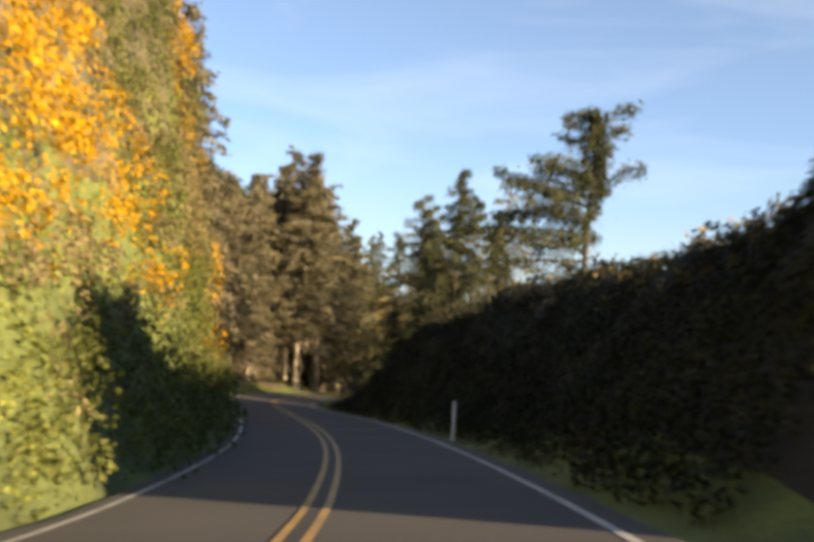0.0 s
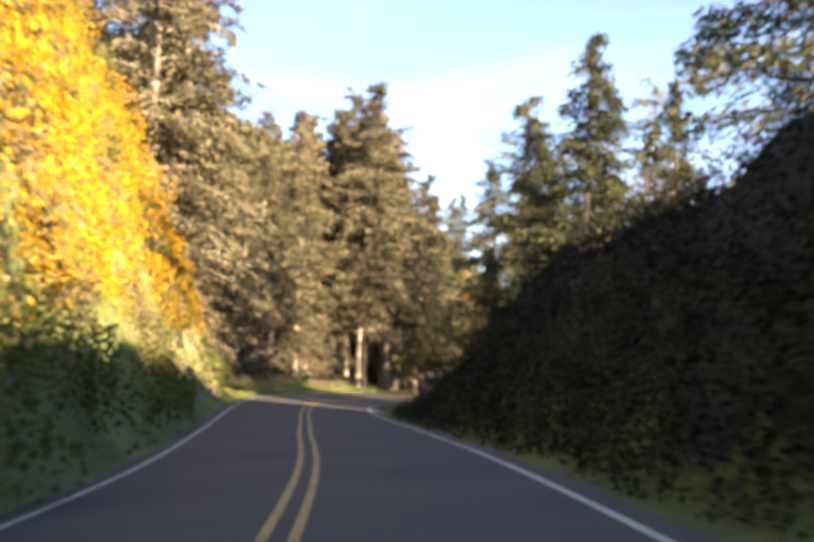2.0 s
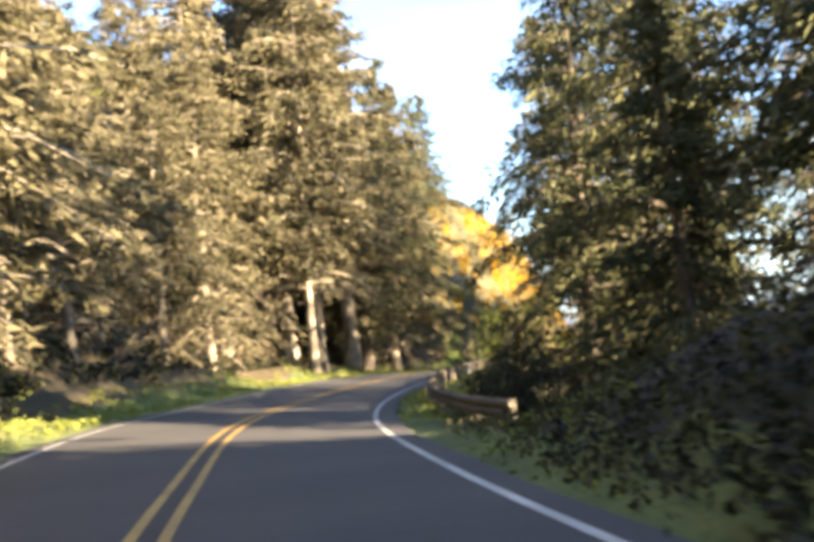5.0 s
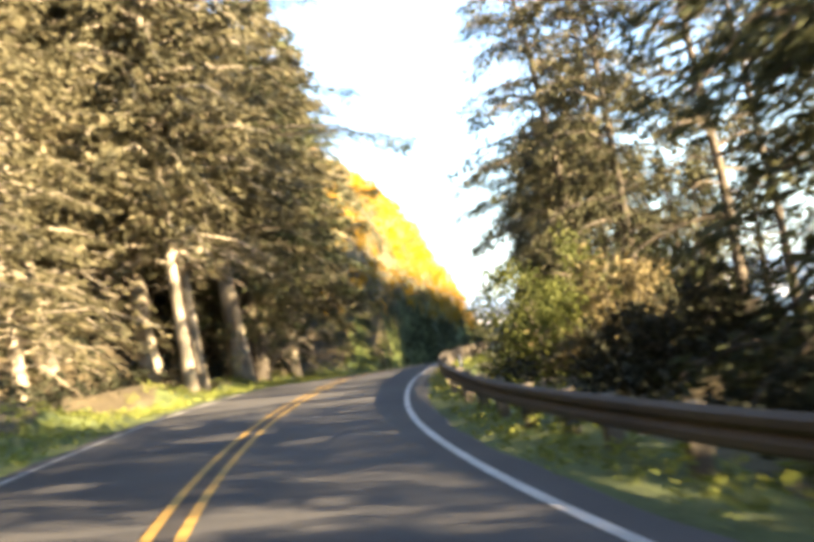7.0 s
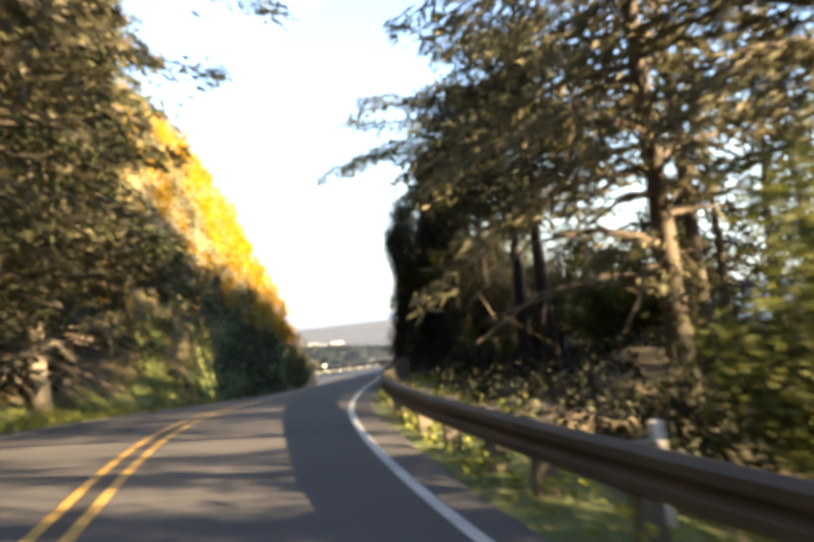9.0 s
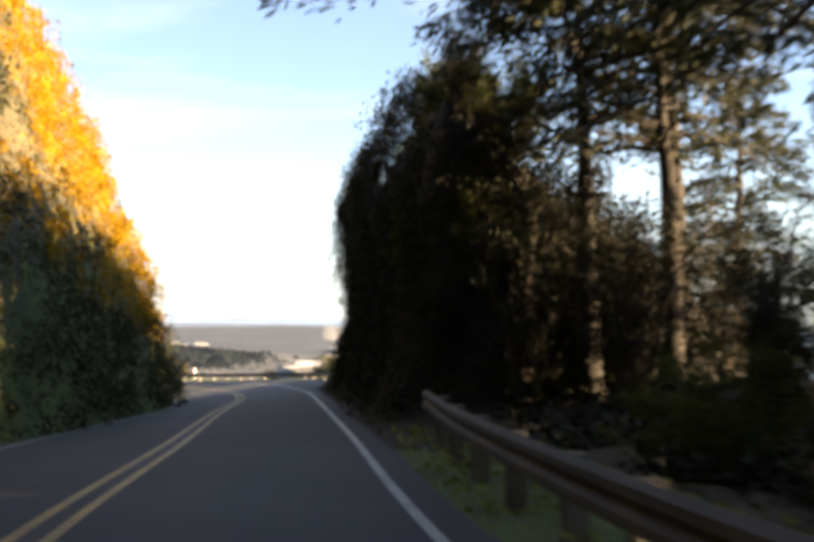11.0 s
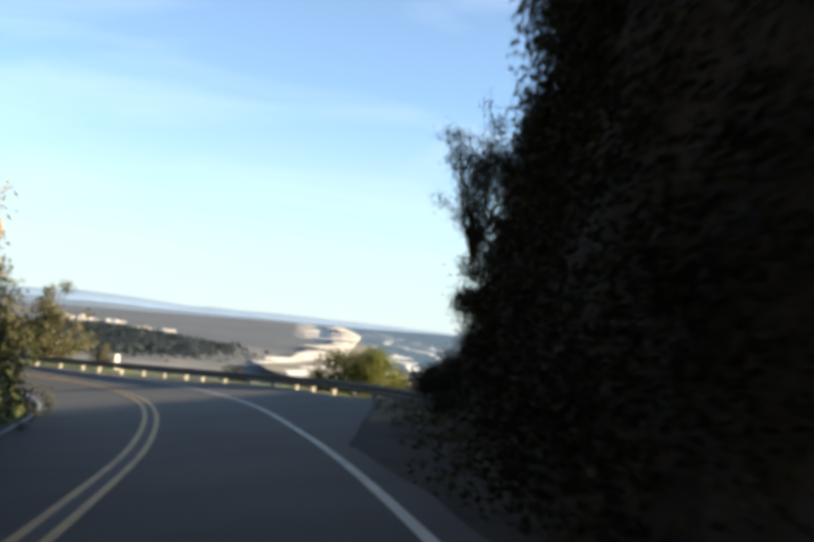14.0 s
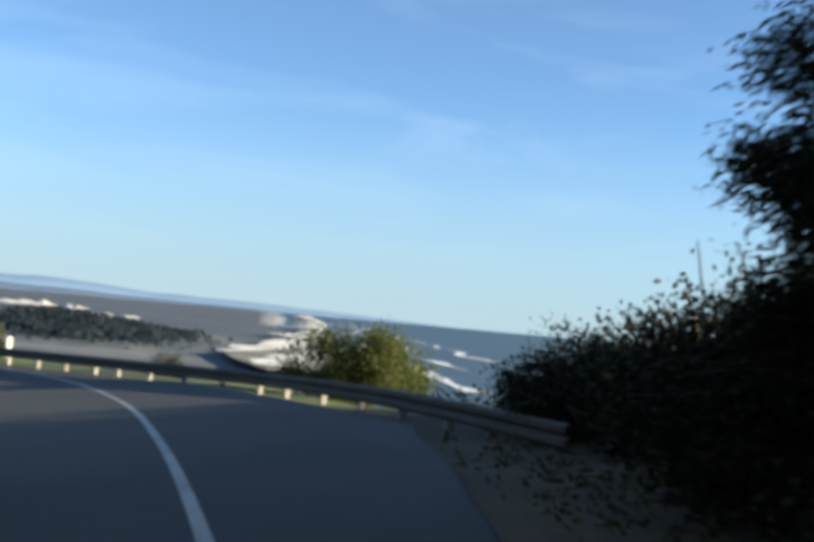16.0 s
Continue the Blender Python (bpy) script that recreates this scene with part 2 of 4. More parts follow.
def fbm(x, y, seed=0, octaves=3):
    return sum(value_noise(x * 2**o, y * 2**o, seed + o) / 2**o for o in range(octaves))


# ---- the road's line: x, y, z of the yellow line, bank in degrees (right side lower: positive) ----
LINE = [
    (2.84, -69.00, 0.36, -2.9),
    (0.90, -34.51, -0.36, -4.1),
    (-0.73, -0.01, -1.15, -4.6),
    (-1.00, 13.21, -1.65, -4.8),
    (-2.03, 27.47, -2.06, -4.2),
    (-3.90, 41.53, -2.39, -3.6),
    (-6.28, 54.40, -2.62, -1.5),
    (-8.99, 68.35, -2.81, 2.0),
    (-10.59, 79.36, -2.91, 3.5),
    (-10.78, 91.54, -3.12, 3.5),
    (-9.67, 103.28, -3.26, 3.8),
    (-7.58, 114.30, -3.47, 2.9),
    (-4.21, 125.98, -4.03, 1.0),
    (-0.51, 136.75, -4.58, -1.8),
    (3.10, 147.48, -5.12, -4.9),
    (7.00, 158.84, -5.76, -6.7),
    (9.48, 166.80, -6.23, -7.2),
    (11.92, 176.36, -6.71, -7.8),
    (13.88, 186.34, -7.25, -7.8),
    (14.35, 195.00, -7.60, -6.8),
    (12.60, 203.00, -7.85, -5.6),
    (8.80, 209.60, -8.00, -4.6),
    (3.20, 214.20, -8.15, -3.6),
    (-5.00, 217.20, -8.30, -2.8),
    (-16.00, 218.40, -8.60, -2.0),
    (-35.00, 216.50, -9.40, -1.0),
    (-69.00, 210.00, -11.00, 0.0),
]


def spline(pts, step=0.5):
    pts = np.asarray(pts, float)
    d = np.r_[0, np.cumsum(np.linalg.norm(np.diff(pts[:, :2], axis=0), axis=1))]
    m = np.zeros_like(pts)
    m[1:-1] = (pts[2:] - pts[:-2]) / (d[2:] - d[:-2])[:, None]
    m[0], m[-1] = (pts[1] - pts[0]) / (d[1] - d[0]), (pts[-1] - pts[-2]) / (d[-1] - d[-2])
    s = np.arange(0, d[-1], step)
    i = np.clip(np.searchsorted(d, s, side="right") - 1, 0, len(d) - 2)
    h = (d[i + 1] - d[i])[:, None]
    u = ((s - d[i])[:, None]) / h
    p = (2 * u**3 - 3 * u**2 + 1) * pts[i] + (u**3 - 2 * u**2 + u) * h * m[i] + (3 * u**2 - 2 * u**3) * pts[i + 1] + (u**3 - u**2) * h * m[i + 1]
    return s, p


ROAD_S, ROAD_P = spline(LINE)
ROAD_S = ROAD_S - np.interp(0, ROAD_P[:250, 1], ROAD_S[:250])  # station 0 abreast of the first eye
ROAD_F = unit(np.gradient(ROAD_P[:, :2], axis=0))
ROAD_R = np.stack([ROAD_F[:, 1], -ROAD_F[:, 0]], 1)
ROAD_TILT = np.tan(np.radians(ROAD_P[:, 3]))


def on_road(s, lat, up=0.0):
    """World place at a station, metres right of the yellow line, metres above the road's plane."""
    s, lat = np.broadcast_arrays(np.asarray(s, float), np.asarray(lat, float))
    c = [np.interp(s, ROAD_S, a) for a in (ROAD_P[:, 0], ROAD_P[:, 1], ROAD_P[:, 2], ROAD_R[:, 0], ROAD_R[:, 1], ROAD_TILT)]
    return np.stack([c[0] + lat * c[3], c[1] + lat * c[4], c[2] - np.clip(lat, -5, 5) * c[5] + up], -1)


def nearest(x, y):
    """Station, lateral place and height of the road's plane for places in the plan."""
    x, y = np.asarray(x, float).ravel(), np.asarray(y, float).ravel()
    i = np.empty(len(x), dtype=int)
    for a in range(0, len(x), 20000):
        b = slice(a, a + 20000)
        i[b] = np.argmin((x[b, None] - ROAD_P[None, :, 0]) ** 2 + (y[b, None] - ROAD_P[None, :, 1]) ** 2, axis=1)
    dx, dy = x - ROAD_P[i, 0], y - ROAD_P[i, 1]
    along = np.clip(dx * ROAD_F[i, 0] + dy * ROAD_F[i, 1], -0.6, 0.6)
    side = dx * ROAD_R[i, 0] + dy * ROAD_R[i, 1]
    lat = np.where(side < 0, -1, 1) * np.hypot(dx, dy)
    near = np.abs(lat) < 8
    lat = np.where(near, side, lat)
    slope = np.gradient(ROAD_P[:, 2]) / 0.5
    return ROAD_S[i] + along, lat, ROAD_P[i, 2] + along * slope[i] - np.clip(lat, -5, 5) * ROAD_TILT[i]


# station: toe, width and height of the first rise, width and height of the second, height at 60 m
LEFT = [(-70, 3.6, 1.2, 2.2, 4.5, 17, 36), (22, 3.6, 1.2, 2.2, 4.3, 17, 36), (34, 3.6, 1.0, 2.8, 2.4, 17, 36), (40, 3.6, 1.0, 2.8, 2.4, 17, 36), (46, 3.7, 1.2, 2.2, 4.6, 15.5, 36), (77, 4.0, 1.1, 2.3, 4.8, 14, 34),
        (81, 4.4, 2.5, 0.9, 12, 7, 40), (88, 4.8, 3, 0.7, 18, 12, 48), (112, 4.8, 3.5, 0.8, 20, 20, 50), (128, 4.8, 3, 0.9, 18, 22, 50), (136.4, 4.6, 2, 1.6, 8, 11, 48), (144, 3.8, 1, 5.5, 3.6, 15, 46),
        (154.4, 3.5, 1, 6.4, 3.4, 15.5, 46), (170.5, 3.5, 1, 5.8, 3.4, 14.5, 42), (178.9, 3.5, 1, 5.0, 3.6, 11.5, 34), (186, 3.2, 1, 2.8, 4, 6, 8), (188.5, 3.6, 2, 0.4, 5, 0.6, 1), (193.5, 4.5, 4, 0.1, 6, 0, -3),
        (206.9, 5, 4, -0.3, 8, -1, -6), (400, 6, 4, -1, 8, -3, -9)]
# RIGHT, -4 to 13: out of view; gap lets sun in, hump adds shade
RIGHT = [(-70, 4.0, 2, 1.8, 2.2, 3.8, 4), (-4, 4.0, 2, 1.8, 2.2, 3.8, 4), (-0.5, 4.0, 2, 0.4, 2.2, 1.0, 1.4), (7, 4.0, 2, 0.4, 2.2, 0.9, 1.2), (9.5, 4.0, 2, 2.4, 2.2, 7.0, 7.4), (13, 4.0, 2, 2.4, 2.2, 6.8, 7.4), (17, 4.0, 2, 2.0, 2.2, 4.3, 5.6), (27, 4.0, 2, 2.2, 2.2, 4.75, 6.2), (34, 4.0, 2, 2.4, 2.2, 5.2, 6.8), (42, 4.0, 1.7, 2.8, 2.0, 5.4, 7.2), (51, 3.9, 1.6, 3.2, 1.8, 5.5, 6), (56, 3.8, 1.6, 2.8, 1.9, 4.9, 5.5), (60, 3.8, 1.6, 2.1, 2.2, 4.1, 4.5), (64, 3.8, 2, 1.6, 2.2, 3.0, 3.1), (69, 3.8, 2, 0.8, 2.4, 1.6, 0.8), (75, 4.0, 2, 0.2, 4, 0.8, -4),
         (82, 4.4, 2, -0.3, 8, -1.5, -13), (115, 4.4, 2, -0.3, 8, -1.5, -13), (125, 4.4, 2, 0.2, 8, 0.4, -9), (136.4, 4.8, 2, 0.3, 5, 0.2, -45), (140.7, 4.8, 2, 0.6, 4, 0.6, -50),
         (143.5, 3.9, 0.8, 4.2, 0.7, 7.3, -60), (155, 4.0, 0.7, 4.3, 0.6, 7.3, -60), (162, 4.3, 0.6, 4.4, 0.6, 7.3, -60), (166, 4.95, 0.7, 4.2, 0.8, 7.0, -60), (169.2, 5.45, 0.8, 3.2, 1.0, 6.0, -50), (171.5, 5.5, 1.2, 1.4, 2, 2.4, -20), (174, 5.9, 2, 0.5, 3, 0.9, -10), (178, 7.0, 2, 0.3, 5, -0.6, -16),
         (185.1, 8.4, 2, -0.4, 6, -3, -22), (193.5, 7.6, 2, -0.4, 7, -4, -23), (202.5, 5.2, 2, -0.5, 8, -5, -24), (400, 5, 2, -0.6, 10, -6, -24)]
SEA_LEVEL, PLAIN = -36.0, -33.5


def profile(table, s, d):
    t = np.array(table, float)
    toe, w1, h1, w2, h2, h3 = [np.interp(s, t[:, 0], t[:, k]) for k in range(1, 7)]
    base = np.where(d < 3.2, -0.12, -0.05)
    a = np.clip((d - toe) / w1, 0, 1)
    b = np.clip((d - toe - w1) / w2, 0, 1)
    c = np.clip((d - toe - w1 - w2) / (60 - toe - w1 - w2), 0, 1)
    return base + a * h1 + b * (h2 - h1) + c * (h3 - h2)


def coast_x(y):
    return np.maximum(60 + 0 * y, 300 + 0.385 * (y - 726)) + 25 * value_noise(y / 300, y * 0, 5)


def height(x, y):
    """The ground's height, with its stations and lateral places."""
    x, y = np.asarray(x, float), np.asarray(y, float)
    s, lat, zr = (a.reshape(x.shape) for a in nearest(x, y))
    d = np.abs(lat)
    z = zr + np.where(lat < 0, profile(LEFT, s, d), profile(RIGHT, s, d))
    z = np.maximum(z, SEA_LEVEL - 2)
    verge = np.where(lat > 0, np.interp(s, [172, 179, 195, 205], [3.8, 7.4, 7.4, 3.8]), 3.8)
    rough = np.clip((d - verge) / 3, 0, 1)
    z = z + rough * (0.55 * fbm(x / 3.5, y / 3.5, 3) + 0.15 * fbm(x / 0.9, y / 0.9, 9, 2))
    # far off: a coastal plain with a low wooded hill, then the beach
    far = np.clip((d - 60) / 170, 0, 1)
    far = far * far * (3 - 2 * far)
    hills = np.clip((60 - y) / 120, 0, 1) * np.clip((40 - x) / 80, 0, 1)
    plain = PLAIN + 1.2 * fbm(x / 120, y / 120, 21) + 9 * np.exp(-(((x - 140) / 70) ** 2 + ((y - 870) / 50) ** 2))
    plain = plain + 60 * hills
    beach = np.clip((x - coast_x(y)) / 90 + 1, 0, 1)
    plain = plain * (1 - beach) + beach * (SEA_LEVEL - 1.5)
    return z * (1 - far) + plain * far, s, lat


# ---- ground: one sheet out to the horizon ----
def graded(lo, hi, inner_lo, inner_hi, step, grow=1.13):
    mid = list(np.arange(inner_lo, inner_hi, step))
    out, v, st = [], inner_hi, step
    while v < hi:
        out.append(v)
        st *= grow
        v += st
    low, v, st = [], inner_lo, step
    while v > lo:
        st *= grow
        v -= st
        low.append(v)
    return np.array(low[::-1] + mid + out + [hi])


gx, gy = graded(-1500, 3000, -30, 36, 0.5), graded(-300, 4700, -20, 225, 0.55)
GX, GY = np.meshgrid(gx, gy)
GZ, GS, GLAT = height(GX, GY)
nx, ny = len(gx), len(gy)
idx = np.arange(nx * ny).reshape(ny, nx)
quads = np.stack([idx[:-1, :-1], idx[:-1, 1:], idx[1:, 1:], idx[1:, :-1]], -1).reshape(-1, 4)
cx, cy, cs, cl = [a[:-1, :-1].ravel() for a in (GX, GY, GS, GLAT)]
d = np.abs(cl)
mi = np.full(len(quads), 0)
mi[(d > 4.6)] = 1
mi[(cl < -6) & (cs > 80) & (cs < 140)] = 2
mi[(cl > 5) & (cs > 74) & (cs < 140)] = 2
clay = value_noise(cx / 3, cy / 3, 61)
mi[(cl < -4.3) & (cl > -6.6) & (cs > 50) & (cs < 80) & (clay > -0.35)] = 6
mi[(cl < 0) & (d < 6.2) & (cs < 55)] = 0
mi[(cl < 0) & (d < 5.8) & (cs > 80) & (cs < 140)] = 0
mi[(d > 150)] = 3
mi[(cy > 960) & (d > 200)] = 4
mi[(cx > coast_x(cy) - 4) & (d > 200)] = 5
mi[(cs > 187) & (d < 16)] = 0
# right bank and cutting get the ground colour that holds their shade
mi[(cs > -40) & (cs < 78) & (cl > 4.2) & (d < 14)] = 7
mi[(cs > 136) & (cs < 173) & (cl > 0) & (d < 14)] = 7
mi[(cs > 173) & (cs < 187) & (cl > 0) & (d < 14)] = 2
mi[((cx - 140) / 62) ** 2 + ((cy - 862) / 40) ** 2 < 1] = 8
ground = mesh_object("ground", np.stack([GX, GY, GZ], -1).reshape(-1, 3), quads.tolist(), [M_GRASS, M_SOIL, M_LITTER, M_PLAIN, M_WOODED, M_SAND, M_CLAY, M_BANK_SHADED, M_FAR_LEAF], mi, smooth=True)
tagged(ground, "grassy verges, scrubby banks and a far coastal plain", "ground", kind="structure")

water = mesh_object("water", [(20, 60, SEA_LEVEL), (4900, 60, SEA_LEVEL), (4900, 4850, SEA_LEVEL), (20, 4850, SEA_LEVEL)], [(0, 1, 2, 3)], M_SEA)
tagged(water, "blue grey sea below the headland", "sea", kind="structure")



# ---- the coast far below: beach, surf, wood, dunes, hills ----
def strip(name, ys, left, right, z, mat, across=5):
    """A flat irregular strip along the coast; left and right give x for y."""
    rows = [np.stack([left + (right - left) * k / (across - 1), ys, np.full(len(ys), z)], 1) for k in range(across)]
    n, f = len(ys), []
    for k in range(across - 1):
        f += [(k * n + i, (k + 1) * n + i, (k + 1) * n + i + 1, k * n + i + 1) for i in range(n - 1)]
    return mesh_object(name, np.concatenate(rows), f, mat)


ys = 560 * 1.006 ** np.arange(300)
inland = np.interp(ys, [560, 642, 694, 705, 738, 796, 978, 1358, 1844, 3400], [165, 178, 192, 194, 219, 256, 352, 533, 758, 1400])
seaward = np.interp(ys, [560, 694, 717, 750, 800, 892, 1220, 1844, 3400], [180, 201, 223, 252, 288, 339, 495, 790, 1440])
ragged = 12 * value_noise(ys / 22, ys * 0, 81) + np.clip((ys - 750) / 500, 0, 1.5) * 26 * value_noise(ys / 60, ys * 0, 83)
spit = np.interp(ys, [560, 575, 593, 624, 642, 718, 804, 3400], [200, 188, 183, 187, 198, 251, 292, 1500]) + 8 * value_noise(ys / 16, ys * 0, 85)
tagged(strip("shore", ys, inland + 6, np.maximum(coast_x(ys) + 14, inland + 10), PLAIN + 2.5, M_SHORE), "damp tan sand flat at a river mouth", "beach", kind="structure")
upper = ys > 692
tagged(strip("beach", ys[upper], (inland + ragged)[upper], np.maximum(seaward, inland + ragged + 3)[upper], PLAIN + 2.7, M_SAND), "pale sandy beach along the plain", "beach", kind="structure")
lower = (ys > 570) & (ys < 830)
tagged(strip("beach", ys[lower], spit[lower], np.maximum(spit + 4, coast_x(ys) + 10 - np.clip((ys - 640) / 5, 0, 40))[lower], PLAIN + 2.9, M_SAND), "pale sand spit at a river mouth", "beach", kind="structure")
for off, width, y0, y1, seed in [(42, 22, 560, 1500, 1), (95, 12, 700, 2300, 2), (150, 12, 900, 2700, 3)]:
    yw = ys[(ys > y0) & (ys < y1)]
    wig = 12 * value_noise(yw / 90, yw * 0, 90 + seed)
    thick = np.maximum(width * (0.5 + 0.8 * value_noise(yw / 55, yw * 0, 95 + seed)), 0.3)
    tagged(strip("surf", yw, coast_x(yw) + off + wig, coast_x(yw) + off + wig + thick, SEA_LEVEL + 0.3 + 0.1 * seed, M_FOAM, 3), "white line of surf off the beach", "surf", kind="structure")


def far_wood(seed, centre, spread, count, size, label):
    rng = np.random.default_rng(seed)
    x, y = centre[0] + rng.normal(0, spread[0], count), centre[1] + rng.normal(0, spread[1], count)
    z = height(x, y)[0]
    c = np.stack([x, y, z + rng.uniform(0, size * 1.6, count)], 1)
    return tagged(quad_cloud("woodland", leaves(rng, c, np.array([0.6, -0.6, 0.1]), size, size * 0.9, 0.35), M_FAR_LEAF), label, "woods", kind="stuff")


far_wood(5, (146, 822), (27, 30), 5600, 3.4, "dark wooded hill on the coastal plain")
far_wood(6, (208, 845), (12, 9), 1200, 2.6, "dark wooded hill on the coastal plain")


def dune(x, y, long, wide, tall, seed):
    """A low pale sandhill with an uneven crest."""
    a, b2 = np.meshgrid(np.linspace(-1, 1, 25), np.linspace(-1, 1, 9))
    z = tall * np.clip(1 - a**2, 0, 1) * np.clip(1 - b2**2, 0, 1) * (0.75 + 0.45 * value_noise(a * 5 + seed, b2 * 2, seed))
    i = np.arange(225).reshape(9, 25)
    f = np.stack([i[:-1, :-1], i[:-1, 1:], i[1:, 1:], i[1:, :-1]], -1).reshape(-1, 4).tolist()
    v = np.stack([x + a * long / 2, y + b2 * wide / 2, z + PLAIN - 1], -1).reshape(-1, 3)
    return tagged(mesh_object("sand_dune", v, f, M_SAND, smooth=True), "pale sand dune beyond the woods", "dune", "dunes on the plain")


for x, y, long, wide, tall, seed in [(266, 1720, 95, 90, 9, 1), (318, 1650, 44, 60, 6, 2), (274, 1330, 58, 60, 6, 3), (314, 1345, 30, 40, 4, 4)]:
    dune(x, y, long, wide, tall, seed)


def ridge(name, y, x0, x1, tall, seed, mat):
    """Hazy hills along the horizon."""
    x = np.linspace(x0, x1, 90)
    fall = np.clip((x1 - x) / (x1 - x0) * 1.6, 0, 1)
    top = tall * fall * (0.85 + 0.15 * value_noise(x / 420, x * 0, seed) + 0.08 * value_noise(x / 110, x * 0, seed + 1))
    v = np.concatenate([np.stack([x, np.full(90, y), np.full(90, PLAIN - 6)], 1), np.stack([x, np.full(90, y + 60), PLAIN + top], 1), np.stack([x, np.full(90, y + 160), np.full(90, PLAIN - 6)], 1)])
    f = [(k * 90 + i, k * 90 + i + 1, (k + 1) * 90 + i + 1, (k + 1) * 90 + i) for k in range(2) for i in range(89)]
    return tagged(mesh_object(name, v, f, mat, smooth=True), "hazy blue hills on the horizon", "hills", kind="structure")


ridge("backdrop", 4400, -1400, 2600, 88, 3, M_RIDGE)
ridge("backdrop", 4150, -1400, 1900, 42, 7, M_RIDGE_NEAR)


# ---- road ----
def ribbon(name, s0, s1, lats, up, mat, step=0.5, parent=None):
    s = np.arange(s0, s1 + 1e-6, step)
    v = np.concatenate([on_road(s, l, u) for l, u in zip(lats, up)])
    n, f = len(s), []
    for k in range(len(lats) - 1):
        f += [(k * n + i, (k + 1) * n + i, (k + 1) * n + i + 1, k * n + i + 1) for i in range(n - 1)]
    return mesh_object(name, v, f, mat, parent=parent)


HALF = 2.865  # yellow line to white line
S_END = 290


def road_sheet():
    s = np.arange(-65, S_END + 1e-6, 0.5)
    right = np.interp(s, [168, 175, 182, 190, 197, 206], [3.25, 4.7, 6.4, 6.0, 4.4, 3.3])
    wave = 0.07 * value_noise(s / 1.7, s * 0, 71)
    rows = [on_road(s, -3.45, -0.15), on_road(s, -3.22 + wave, 0), on_road(s, 0, 0.012), on_road(s, np.minimum(right, 5) - 0.02, 0.006), on_road(s, right + wave[::-1], 0), on_road(s, right + 0.22, -0.15)]
    n, f = len(s), []
    for k in range(5):
        f += [(k * n + i, (k + 1) * n + i, (k + 1) * n + i + 1, k * n + i + 1) for i in range(n - 1)]
    return mesh_object("road", np.concatenate(rows), f, M_ASPHALT)


road = tagged(road_sheet(), "dark grey two-lane asphalt road", "road", kind="structure")
for lat in (-HALF, HALF):
    tagged(ribbon("edge_line", -65, S_END, [lat - 0.052, lat + 0.052], [0.012, 0.012], M_WHITE, parent=road), "worn white painted edge line")
stations = np.arange(-65, S_END + 1e-6, 0.5)
view_shift = np.interp(stations, [0, 40, 52, 60, 70, 80, 95, 108, 118, 130, 145, 165, 180, 200],
                  [-0.1, -0.1, -0.17, -0.1, 0.02, 0.1, 0.2, 0.2, 0.06, 0.03, 0.06, 0.15, 0.26, 0.3])  # sideways shift that fits the yellow lines to the camera's view
tagged(ribbon("seal_strip", -65, S_END, [view_shift - 0.083, view_shift + 0.083], [0.018, 0.018], M_SEAM, parent=road), "dark sealed seam between the yellow lines")
for lat in (-0.135, 0.135):
    tagged(ribbon("centre_line", -65, S_END, [lat - 0.05 + view_shift, lat + 0.05 + view_shift], [0.02, 0.02], M_YELLOW, parent=road), "worn yellow painted centre line")


# ---- trees ----
def thing(name):
    ob = new(name)
    ob.empty_display_size = 0.3
    return ob


